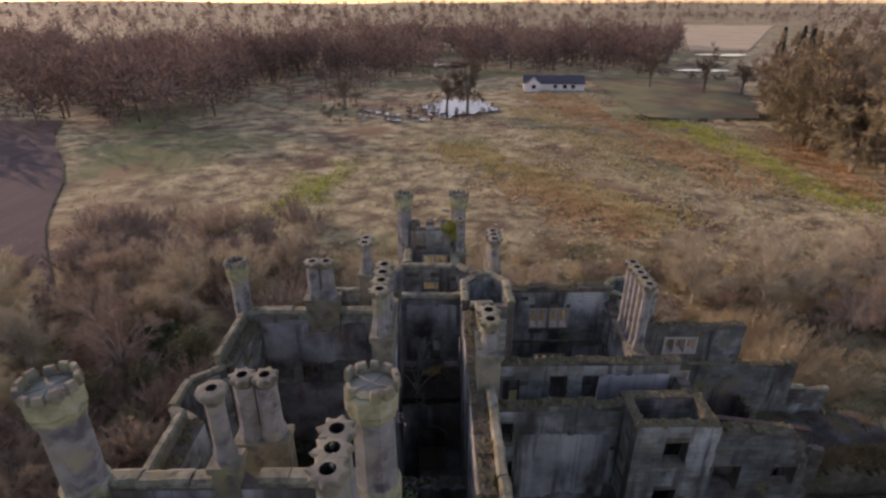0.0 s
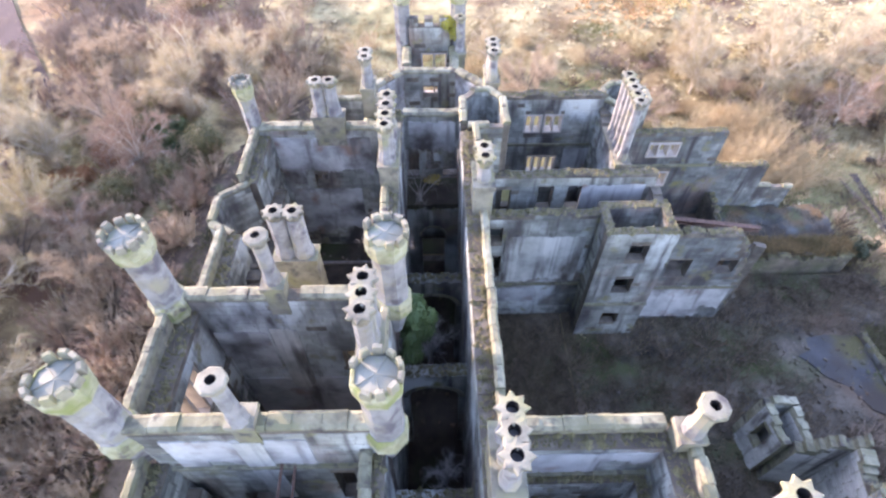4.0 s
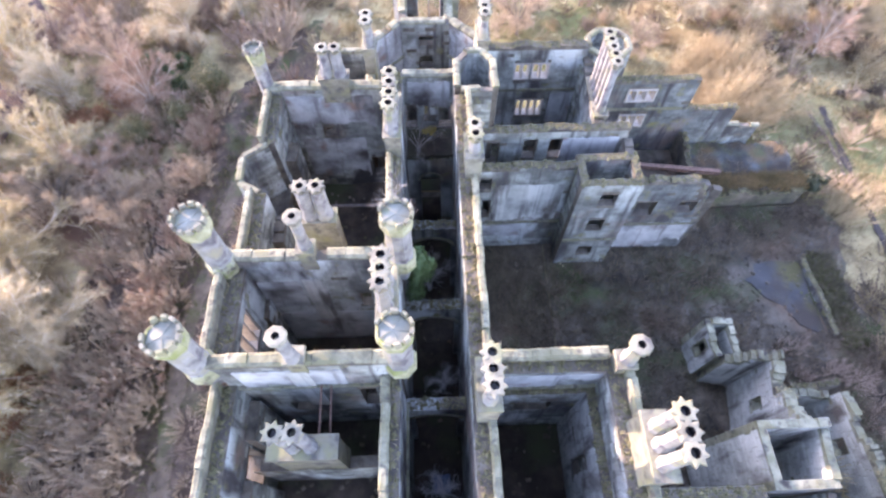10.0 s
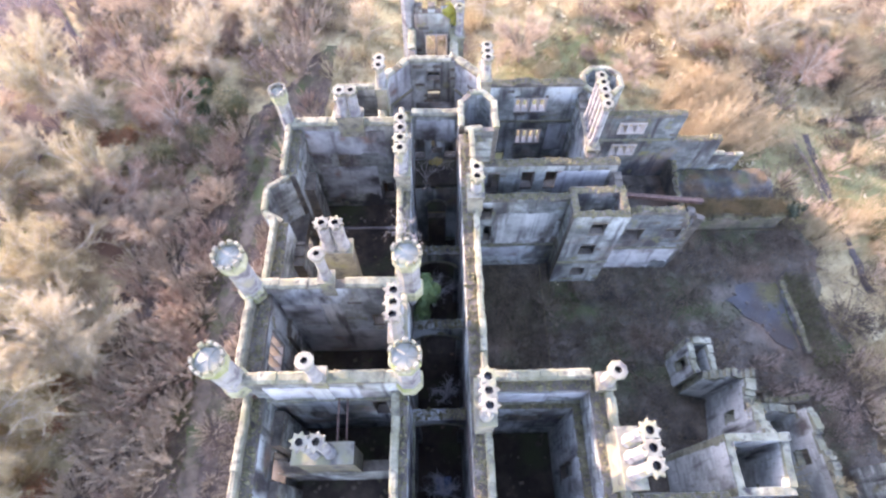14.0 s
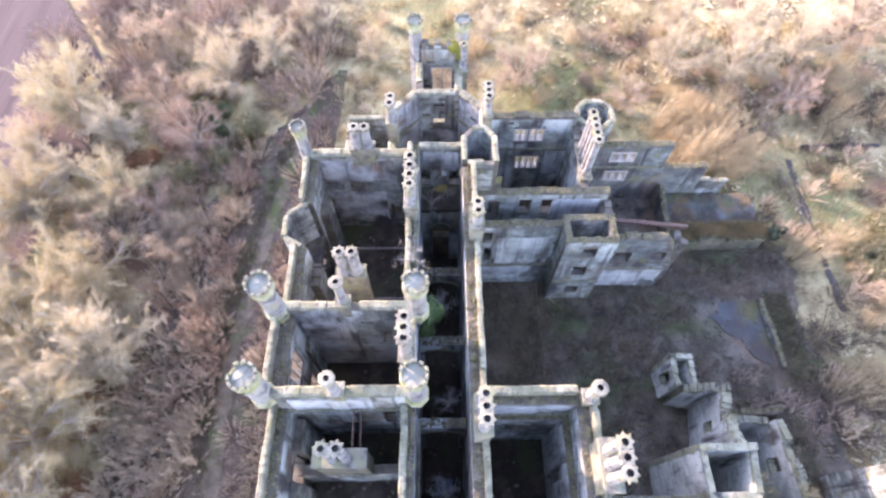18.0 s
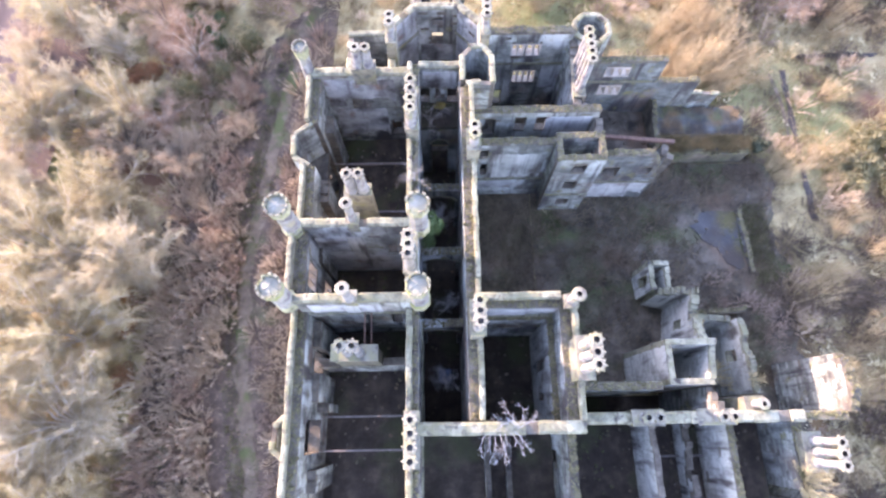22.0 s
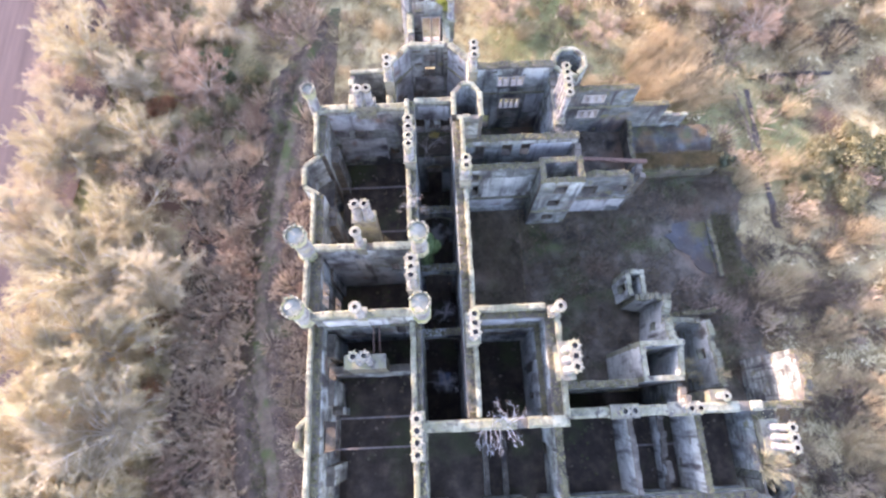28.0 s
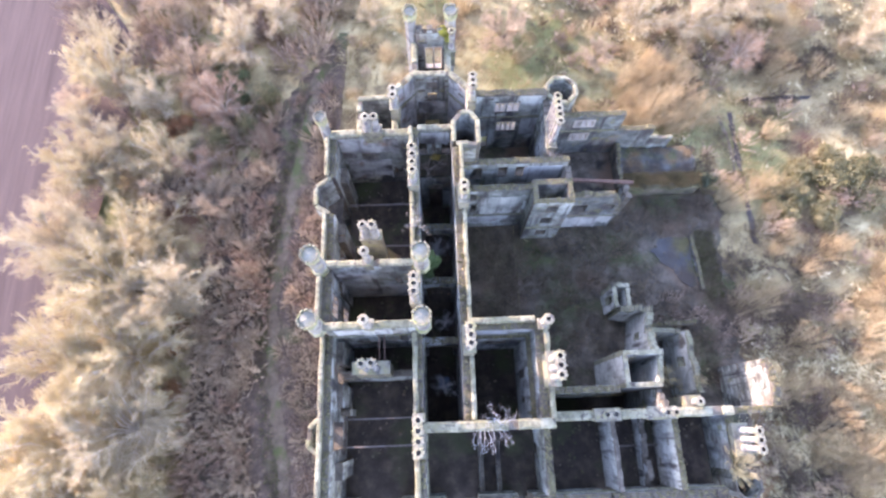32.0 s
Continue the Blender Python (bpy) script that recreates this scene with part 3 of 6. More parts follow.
wall("wall_service_far", (21.4, 31.02), (25.9, 31.02), 0.6, 0, 6.3, "low blackened stone wall at the service wing's end", face=CORE, ragged=0.15, cope=False, mossy=True, pieces=-1)
wall("wall_service_stub", (26.0, 31.0), (28.9, 31.0), 0.35, 0, 4.0, "low broken wall stub with a pale top", ragged=0.25, cope=True)
# east block
wall("wall_east_block_north", (2.4, 6.72), (7.92, 6.72), 0.95, 0, 15.5, GREY, parapet=(1, 0.45, 0.42), mossy=True, holes=((3.1, 4.4, 2.9, 4.4),), ledges=(12.5,), pieces=-1)
wall("wall_east_block_east", (8.45, -1.3), (8.45, 7.15), 1.05, 0, 15.3, GREY, parapet=(-1, 0.32, 0.5), mossy=True, holes=((4.4, 9.4, 0.9, 2.4),))
wall("wall_east_block_south", (-2.0, -1.7), (8.95, -1.7), 0.75, 0, 15.2, GREY, pieces=-1)
wall("wall_east_block_lining_north", (2.4, 6.06), (7.5, 6.06), 0.34, 0, 12.5, "pale inner wall below a set-off inside the east block", cope=False, mossy=True, holes=((2.6, 8.9, 2.0, 1.6),))
wall("wall_east_block_lining_east", (7.68, -1.3), (7.68, 6.24), 0.46, 0, 12.4, "pale inner wall below a set-off inside the east block", cope=False, mossy=True, face=LIME, holes=((4.2, 7.0, 0.8, 3.0), (1.8, 7.4, 0.5, 1.6)))
# outer offices
wall("wall_offices_north", (9.0, 1.1), (16.2, 1.1), 0.6, 0, 10.6, GREY, ragged=0.12, cope=False, mossy=True, ledges=(7.5,), pieces=-1)
wall("wall_offices_spine", (9.0, -1.2), (26.2, -1.2), 0.75, 0, 10.8, GREY, ragged=0.05, holes=((2.6, 6.0, 1.0, 2.2), (7.5, 6.0, 1.0, 2.2), (14.0, 6.0, 1.2, 2.2), (16, 3.0, 1.0, 2.2)))
wall("wall_offices_cross", (21.2, -1.6), (21.2, -7.9), 0.5, 0, 9.6, GREY, ragged=0.1, cope=False, face=LIME, mossy=True)
wall("wall_offices_cross_low", (15.7, -1.6), (15.7, -7.9), 0.45, 0, 8.9, GREY, ragged=0.35, cope=False, face=LIME)
wall("wall_offices_cross_mid", (19.2, -1.6), (19.2, -7.9), 0.5, 0, 6.2, GREY, ragged=0.9, cope=False, face=LIME)
wall("wall_passage_east", (9.1, -2.1), (9.1, -7.9), 0.6, 0, 10.2, GREY, ragged=0.2, cope=False, mossy=True, holes=((2.0, 3.0, 1.0, 2.4),))
wall("wall_passage_low_west", (3.3, -2.1), (3.3, -7.9), 0.4, 0, 5.0, GREY, ragged=0.3, cope=False)
wall("wall_passage_low_east", (5.0, -2.1), (5.0, -7.9), 0.4, 0, 5.0, GREY, ragged=0.3, cope=False)
for x0, x1, zt in ((-10.0, -8.6, 8.4), (-8.6, -4.6, 2.6), (-4.6, -2.85, 9.0), (-1.9, -0.3, 9.2), (-0.3, 2.8, 2.8), (2.8, 6.4, 8.6), (6.4, 7.7, 3.2), (7.7, 11.4, 9.2), (11.4, 25.8, 9.0)):
    wall("wall_facade_south", (x0, -8.6), (x1, -8.6), 1.2, 0, zt - 0.6, GREY, ragged=0.35, cope=False, mossy=zt > 5, ledges=(zt - 1.6,) if zt > 5 else (), holes=((4.0, 3.0, 1.4, 3.0), (8.5, 3.0, 1.4, 3.0)) if x1 > 20 else ())
wall("wall_offices_east", (26.6, -0.8), (26.6, -6.5), 0.8, 0, 9.0, GREY, ragged=0.2, cope=False, mossy=True)
wall("wall_offices_outer", (31.4, 3.5), (31.4, -0.9), 0.7, 0, 9.2, GREY, ragged=0.35, cope=False, mossy=True, tops=((0, 8.6), (1.2, 9.6), (3.2, 9.4), (4.3, 8.8)))
wall("wall_offices_outer_return", (26.3, -1.2), (31.1, -1.2), 0.6, 0, 8.6, GREY, ragged=0.2, cope=False, mossy=True)
wall("wall_offices_gablet", (20.0, -0.8), (20.2, 1.0), 0.45, 0, 11.0, GREY, cope=False, tops=((0, 11.6), (1.8, 9.2)), ragged=0.1)
for i in range(8):
    a0, a1 = math.pi / 8 + i * math.pi / 4, math.pi / 8 + (i + 1) * math.pi / 4
    wall("wall_stair_stump", (28.2 + 1.3 * math.cos(a0), -7.9 + 1.3 * math.sin(a0)), (28.2 + 1.3 * math.cos(a1), -7.9 + 1.3 * math.sin(a1)), 0.16, 0, 7.4, "thin broken ring wall of an octagonal stair", ragged=0.15, cope=False)
# crenels of the porch front
for k in range(3):
    wall("wall_porch_merlon", (-1.9 + 1.15 * k, 39.8), (-1.25 + 1.15 * k, 39.8), 0.58, 13.2, 13.85, "crumbling merlon on the porch front", cope=False, mossy=k == 2)
# broken tower and outbuildings in the yard
wall("wall_yard_tower_west", (17.2, 1.6), (17.2, 4.2), 0.45, 0, 10.2, GREY, material=COPE, ragged=0.1, cope=False, face=LIME)
wall("wall_yard_tower_east", (20.35, 1.6), (20.75, 4.2), 0.45, 0, 10.0, GREY, material=COPE, face=LIME, ragged=0.2, cope=False)
wall("wall_yard_tower_north", (16.98, 4.4), (20.95, 4.4), 0.45, 0, 10.2, GREY, material=COPE, face=LIME, ragged=0.15, cope=False, holes=((1.9, 6.0, 0.8, 1.4),))
wall("wall_yard_tower_south", (16.98, 1.4), (20.5, 1.4), 0.45, 0, 10.0, GREY, material=COPE, face=LIME, ragged=0.15, cope=False)
wall("wall_yard_ruin_south", (19.3, 9.7), (21.9, 9.2), 0.6, 0, 6.6, GREY, material=COPE, face=LIME, ragged=0.55, cope=False, tops=((0, 5.0), (0.8, 6.2), (1.4, 6.6), (2.0, 6.1), (2.6, 7.0)), pieces=-1)
wall("wall_yard_ruin_west", (19.1, 9.9), (18.9, 12.1), 0.45, 0, 4.8, GREY, material=COPE, face=LIME, ragged=0.3, cope=False, holes=((1.2, 2.0, 0.8, 1.8),))
wall("wall_yard_ruin_north", (18.8, 12.4), (20.6, 12.3), 0.45, 0, 4.9, GREY, material=COPE, ragged=0.35, cope=False)
wall("wall_yard_ruin_inner", (20.5, 9.9), (20.4, 12.0), 0.4, 0, 4.6, GREY, material=COPE, face=LIME, ragged=0.4, cope=False)
wall("wall_yard_ruin_east", (21.7, 8.9), (20.9, 4.6), 0.7, 0, 7.2, GREY, material=COPE, ragged=0.5, cope=False, face=LIME, tops=((0, 7.2), (1.5, 6.0), (3.0, 7.6), (4.4, 8.6)), holes=((2.2, 3.2, 0.8, 1.4),))
wall("wall_yard_outhouse_north", (22.1, 7.3), (25.1, 7.0), 0.5, 0, 5.4, GREY, material=COPE, face=LIME, ragged=0.5, cope=False)
wall("wall_yard_outhouse_east", (25.4, 6.9), (25.6, 0.6), 0.5, 0, 6.3, GREY, material=COPE, ragged=0.5, cope=False, face=LIME, tops=((0, 5.6), (1, 6.6), (4, 6.3), (6, 7.0)), holes=((3.0, 3.4, 1.0, 1.4),))
wall("wall_yard_outhouse_far", (22.9, 8.4), (28.9, 8.6), 0.4, 0, 1.2, "low tumbled rubble wall in the yard", ragged=0.6, cope=False, facing=False, mossy=True)
# terrace and yard slabs
wall("wall_terrace_south", (22.3, 25.0), (32.0, 25.2), 0.5, 0, 2.0, "low mossy rubble terrace wall", ragged=0.35, cope=False, facing=False, material=FLOOR, mossy=True)
wall("wall_service_inner", (22.1, 25.4), (22.1, 30.6), 0.45, 0, 3.6, "low blackened wall at the service wing's end", ragged=0.5, cope=False, face=CORE, mossy=True)
wall("wall_yard_kerb", (30.9, 12.6), (30.6, 19.2), 0.35, 0, 0.7, "low mossy stone kerb wall beside the yard slab", face=BLACKENED, mossy=True, ragged=0.15, cope=False)
# octagonal stair head by the corridor
for p, q in (((1.62, 24.9), (1.62, 27.3)), ((1.62, 27.3), (2.35, 28.2)), ((2.35, 28.2), (3.35, 28.2)), ((3.35, 28.2), (4.05, 27.3)), ((4.05, 27.3), (4.05, 24.7)), ((3.85, 24.7), (1.85, 24.7))):
    wall("wall_stair_head", p, q, 0.36, 0, 15.0, "pale stone wall of an open-topped polygonal stair head")
for i in range(8):
    a0, a1 = math.pi / 8 + i * math.pi / 4, math.pi / 8 + (i + 1) * math.pi / 4
    wall("wall_corner_tower", (13.9 + 1.7 * math.cos(a0), 33.1 + 1.7 * math.sin(a0)), (13.9 + 1.7 * math.cos(a1), 33.1 + 1.7 * math.sin(a1)), 0.35, 0, 11.2, "octagonal corner tower wall of grey stone", ragged=0.12, mossy=True)
# projecting bay of the front hall
for p, q in (((-10.85, -0.5), (-11.95, -1.4)), ((-11.95, -1.4), (-11.95, -2.9)), ((-11.95, -2.9), (-10.85, -3.8))):
    wall("wall_front_bay", p, q, 0.32, 0, 13.0, "thin stone wall of a projecting bay window", ragged=0.15, holes=((math.dist(p, q) / 2, 7.4, math.dist(p, q) * 0.55, 3.8),))
# window piers inside the halls
for x0, x1, y0, y1, zt in ((-10.13, -9.5, 4.2, 6.2, 11.5), (-10.13, -9.55, 0.3, 2.4, 11.0), (-10.13, -9.2, -0.4, 0.25, 8.4), (-10.13, -9.4, -5.9, -4.4, 11.0), (-10.48, -9.6, 12.85, 14.3, 10.0), (-10.48, -9.7, 16.4, 18.3, 10.5), (-10.48, -9.7, 23.2, 25.0, 10.0), (-10.3, -9.7, 7.2, 8.1, 11.5), (-10.3, -9.7, 10.9, 12.0, 11.5)):
    wall("wall_window_pier", ((x0 + x1) / 2, y0), ((x0 + x1) / 2, y1), x1 - x0, 0, zt, "broken window pier of pale stone", ragged=0.3, cope=False)

# ---- turrets and chimneys ----
TUR = "octagonal sandstone corner turret with a crenellated cap"
for x, y in ((-10.95, 6.8), (-1.85, 6.8), (-10.95, 12.2), (-1.85, 12.2)):
    turret(x, y, 13.6, 20.1, 0.72, TUR)
turret(-11.4, 27.4, 9.5, 16.4, 0.55, "slender weathered corner turret beside the rear hall")
turret(-2.5, 40.2, 0.0, 16.0, 0.7, "tall octagonal gate turret of weathered stone")
stack([(1.95, 38.8)], 10, 14.4, (1.4, 2.4, 38.3, 39.3, 9, 11.6), "small round-topped chimney beside the gate turret", round_top=True)
turret(1.85, 40.1, 0.0, 16.1, 0.7, "tall octagonal gate turret with green moss")
CH = "stone chimney stack with star-crowned octagonal flues"
stack([(-2.42, 8.7 + 0.62 * k) for k in range(3)], 14, 20.4, (-2.82, -2.0, 8.3, 10.35, 15.5, 17.6), CH, r=0.32)
stack([(2.0, 4.55 + 0.66 * k) for k in range(3)], 14, 19.6, (1.55, 2.45, 4.1, 6.3, 14.0, 17.4), CH)
stack([(-2.45, 20.3 + 0.8 * k) for k in range(4)], 14, 18.5, (-2.88, -1.97, 19.8, 23.2, 14.5, 16.3), CH, r=0.36)
stack([(2.2, 18.3), (2.2, 19.0)], 14, 18.2, (1.75, 2.65, 17.75, 19.5, 14.5, 16.8), CH)
stack([(-2.4, -3.5 + 0.8 * k) for k in range(4)], 14, 17.6, (-2.85, -1.95, -4.0, -0.6, 14.4, 15.6), CH)
stack([(8.75, 3.25 - 0.72 * k) for k in range(3)], 14, 20.2, (8.35, 9.3, 1.2, 3.9, 14.4, 17.1), CH)
stack([(8.6, 6.5)], 14, 18.0, (8.15, 8.95, 6.1, 6.9, 15.0, 16.0), "single round-topped chimney on the block's corner", round_top=True, r=0.33, swell=1.1)
stack([(-6.45, 6.6)], 14, 20.1, (-6.85, -6.05, 6.4, 7.1, 15.6, 17.3), "single round-topped chimney on the parapet", round_top=True)
stack([(-6.55, 12.45)], 14, 19.6, (-6.95, -6.15, 12.05, 12.75, 15.0, 16.9), "single round-topped chimney on the parapet", round_top=True)
stack([(-6.95, 15.5), (-6.15, 15.5)], 0, 17.7, (-7.5, -5.6, 15.05, 15.95, 0, 14.9), "free-standing double chimney stack above the rear hall", r=0.40)
stack([(-7.0, 3.5), (-6.2, 3.5)], 9, 17.2, (-8.2, -5.0, 3.0, 4.0, 9.0, 13.5), "double chimney stack on a broken cross wall")
stack([(-7.0, 27.15), (-6.2, 27.15)], 12, 16.5, (-7.55, -5.65, 26.75, 27.6, 12.0, 14.2), CH, r=0.38)
stack([(-4.3, 29.5), (-4.3, 30.2)], 10, 16.6, (-4.7, -3.9, 29.1, 30.6, 10, 14.6), CH)
stack([(3.7, 30.4 + 0.65 * k) for k in range(3)], 10, 16.4, (3.3, 4.1, 30.0, 32.1, 10, 14.4), CH)
stack([(12.4, 27.0 + 0.72 * k) for k in range(5)], 11, 15.0, (11.95, 12.85, 26.5, 30.4, 9.0, 10.4), CH)
stack([(14.1, -1.2), (14.9, -1.2)], 10, 12.6, (13.4, 15.6, -1.7, -0.7, 10, 11.4), CH)
stack([(19.65, -1.2), (20.4, -1.2)], 10, 12.2, (18.3, 20.9, -1.7, -0.7, 10, 11.1), CH)
stack([(23.0, -0.35)], 8, 11.6, (22.3, 23.6, -0.8, 0.2, 6.0, 10.4), "low single chimney on the offices", round_top=True)
stack([(27.0, -4.5 + 0.75 * k) for k in range(3)], 8, 13.0, (26.3, 27.6, -5.1, -2.4, 0, 10.0), CH)

# ---- ground ----
def ground_height(x, y):
    d = math.hypot(max(-13 - x, x - 33, 0), max(-9 - y, y - 43, 0))
    f = min(1.0, d / 14) * max(0.0, min(1.0, 1 + (x + 38) / 4 if y < 52 else 1 + (x + 44 + 0.62 * (y - 50)) / 4))
    return f * (0.45 * noise.noise(Vector((x * 0.07, y * 0.07, 0))) + 0.22 * noise.noise(Vector((x * 0.31, y * 0.31, 5)))) - 0.05 * (1 - f)


def hill_height(x, y):
    """Low hills that close the view."""
    return max(0.0, min(1.0, (y - 1300) / 2000)) * (26 + 22 * noise.noise(Vector((x * 0.0007, 2, 1))) + 10 * noise.noise(Vector((x * 0.003, 5, 1))))


GROUND = mat("ground", [(0.30, (0.07, 0.055, 0.030)), (0.42, (0.20, 0.16, 0.082)), (0.54, (0.40, 0.335, 0.17)), (0.70, (0.58, 0.51, 0.285))], 0.22, 1.0, 1.0, 2.5,
             spots=(((0.15, 0.18, 0.06), 0.022, 0.53, 0.64), ((0.23, 0.145, 0.07), 0.035, 0.56, 0.68), ((0.13, 0.075, 0.045), 0.09, 0.55, 0.68), ((0.05, 0.042, 0.028), 0.5, 0.60, 0.75)))
PLOUGH = mat("ploughed_soil", [(0.3, (0.055, 0.040, 0.037)), (0.5, (0.078, 0.057, 0.053)), (0.7, (0.10, 0.076, 0.068))], 0.7, 1.0, 0.8, 2.0, stretch=(1.5, 0.08, 1))
MUD = mat("trodden_mud", [(0.3, (0.085, 0.066, 0.042)), (0.5, (0.15, 0.115, 0.075)), (0.7, (0.235, 0.185, 0.125))], 0.9, 0.8, 0.8, 5, spots=(((0.08, 0.10, 0.03), 0.35, 0.52, 0.64),))
DITCH = mat("ditch_mud", [(0.3, (0.03, 0.025, 0.022)), (0.5, (0.06, 0.05, 0.04)), (0.7, (0.11, 0.09, 0.07))], 1.5, 0.7, 0.8, 6)
V, F = [], []
xs = [-2600, -2000, -1500, -1100, -800, -600, -450, -300, -210, -150, -115] + [-100 + 2.5 * i for i in range(81)] + [115, 140, 180, 240, 340, 520, 700, 900, 1150, 1400, 1600, 2000, 2600]
ys = [-500, -250, -140, -85, -60, -45] + [-35 + 2.5 * i for i in range(67)] + [140, 155, 175, 200, 230, 270, 320, 380, 480, 620, 900, 1400, 2000, 2600, 3300, 4200]
for yy in ys:
    for xx in xs:
        V.append((xx, yy, ground_height(xx, yy) if (abs(xx) < 400 and yy < 400) else hill_height(xx, yy)))
nx = len(xs)
for j in range(len(ys) - 1):
    for i in range(nx - 1):
        F.append((j * nx + i, j * nx + i + 1, (j + 1) * nx + i + 1, (j + 1) * nx + i))
gm = soup("ground", V, F, GROUND)
for p in gm.polygons:
    p.use_smooth = True
tagged(part("ground", gm, None), "rough winter grassland with bracken and bare patches", "ground", kind="structure")


def sheet(name, outline, lift, material, label, category):
    """A flat sheet that follows the ground inside a convex strip given by left and right edges at each y."""
    V, F = [], []
    for (y, xl, xr) in outline:
        n = 12
        for i in range(n + 1):
            x = xl + (xr - xl) * i / n
            V.append((x, y, ground_height(x, y) + lift))
    n = 13
    for j in range(len(outline) - 1):
        for i in range(n - 1):
            F.append((j * n + i, j * n + i + 1, (j + 1) * n + i + 1, (j + 1) * n + i))
    me = soup(name, V, F, material)
    for p in me.polygons:
        p.use_smooth = True
    return tagged(part(name, me, None), label, category, kind="structure")


sheet("ploughed_field", [(y, -150.0 - max(0, y), -41.5 - 1.2 * math.sin(y * 0.11) - 0.62 * max(0, y - 50)) for y in range(-40, 150, 3)], 0.3, PLOUGH, "bare purplish-brown ploughed field", "field")
def path_x(y):
    """The footpath's middle at y."""
    rows = ((-20, -15.4), (-5.5, -17.7), (4, -19.4), (13, -19.9), (26, -18.4), (48, -15.0), (60, -12))
    for (ya, xa), (yb, xb) in zip(rows, rows[1:]):
        if ya <= y <= yb:
            return xa + (xb - xa) * (y - ya) / (yb - ya)
    return rows[-1][1]


def wob(y, k):
    return 0.55 * noise.noise(Vector((y * 0.45, k, 0))) + 0.3 * noise.noise(Vector((y * 1.7, k, 3)))


sheet("footpath", [(0.5 * y, path_x(0.5 * y) - 0.65 + 0.8 * wob(0.5 * y, 1), path_x(0.5 * y) + 0.65 + 0.8 * wob(0.5 * y, 8)) for y in range(-30, 92)], 0.13, MUD, "muddy footpath along the castle's side", "path")
sheet("ditch", [(0.5 * y, 38.0 - 0.02 * (0.5 * y - 30) ** 2 + 0.3 * wob(0.5 * y, 21), 38.38 - 0.02 * (0.5 * y - 30) ** 2 + 0.3 * wob(0.5 * y, 24)) for y in range(54, 73)], 0.12, MUD, "narrow dark ditch through the rough grass", "ditch")
# leaf litter, its brown kept dark to carry the shadows along the path
LEAFY = mat("shaded_leaf_mould", [(0.3, (0.052, 0.038, 0.028)), (0.5, (0.108, 0.080, 0.058)), (0.7, (0.185, 0.14, 0.10))], 0.9, 1.0, 0.9, 5, spots=(((0.11, 0.115, 0.055), 0.3, 0.54, 0.66), ((0.30, 0.22, 0.14), 1.8, 0.60, 0.72)))
sheet("leaf_litter", [(0.5 * y, -28.5 + 0.62 * max(0, 0.5 * y - 26) + 2.2 * wob(0.4 * y, 11), -12.9 + 0.05 * max(0, 0.5 * y - 27) + 0.6 * wob(0.5 * y, 13)) for y in range(-34, 103)], 0.085, LEAFY, "brown leaf litter beside the castle, darkened for the path's shadows", "ground")
sheet("ditch", [(0.5 * y, 37.9 + 0.012 * y + 0.6 * wob(0.5 * y, 2), 38.5 + 0.012 * y + 0.6 * wob(0.5 * y, 5)) for y in range(36, 74)], 0.08, DITCH, "narrow dark wet ditch through rough grass", "ditch")
sheet("ditch", [(38.1 + 0.15 * k, 40.0 + 0.2 * k, 50.0 + 0.2 * k) for k in range(5)], 0.08, DITCH, "narrow dark wet ditch through rough grass", "ditch")
# the meadow's dark green holds the shadow that the wood throws on it
sheet("dark_meadow", [(y, 60 + 0.02 * (y - 150) ** 1.2 + 5 * wob(y * 0.2, 4), 92 + 0.42 * (y - 150) + 4 * wob(y * 0.2, 6)) for y in range(150, 240, 3)], 0.42, mat("shaded_meadow", [(0.3, (0.045, 0.055, 0.030)), (0.5, (0.085, 0.10, 0.052)), (0.7, (0.14, 0.15, 0.08))], 0.06, 1.0, 0.6, 2.0, spots=(((0.20, 0.19, 0.075), 0.035, 0.46, 0.60), ((0.11, 0.06, 0.035), 0.06, 0.52, 0.66))), "green meadow behind the pasture, darkened for the wood's shadow", "field")
sheet("stubble_field", [(y, 172 + 0.41 * (y - 380), 212 + 0.62 * (y - 380)) for y in range(380, 840, 20)], 0.3, mat("pale_stubble", [(0.3, (0.40, 0.32, 0.19)), (0.7, (0.58, 0.47, 0.29))], 0.03, 1.0, 0.4, 1.0), "pale straw-coloured field between the woods", "field")


def tufts(name, spots, height, width, material, label):
    """Leaning tufts of four blades each, too many to count: one mesh."""
    r = np.random.RandomState(len(spots))
    V, F = [], []
    for x, y in spots:
        z = ground_height(x, y)
        for a in r.uniform(0, 6.28, 4):
            l = height * r.uniform(0.6, 1.3)
            k = len(V)
            V += [(x - width * math.sin(a), y + width * math.cos(a), z + 0.03), (x + width * math.sin(a), y - width * math.cos(a), z + 0.03), (x + l * math.cos(a), y + l * math.sin(a), z + 0.12 + 0.25 * l)]
            F.append((k, k + 1, k + 2))
    tagged(part(name, soup(name, V, F, material), None), label, "grass", kind="stuff")


tg = np.random.RandomState(17)


def strip(n, a, b, spread):
    """Spots strewn along a line, thinning out to both sides in drifts."""
    out = []
    while len(out) < n:
        u, v = tg.rand() * 1.1 - 0.05, tg.randn() * spread
        x, y = a[0] + (b[0] - a[0]) * u + v, a[1] + (b[1] - a[1]) * u + tg.randn() * spread
        if noise.noise(Vector((x * 0.16, y * 0.07, 3))) + 0.5 * noise.noise(Vector((x * 0.5, y * 0.25, 7))) > tg.uniform(-0.5, 0.25):
            out.append((x, y))
    return out


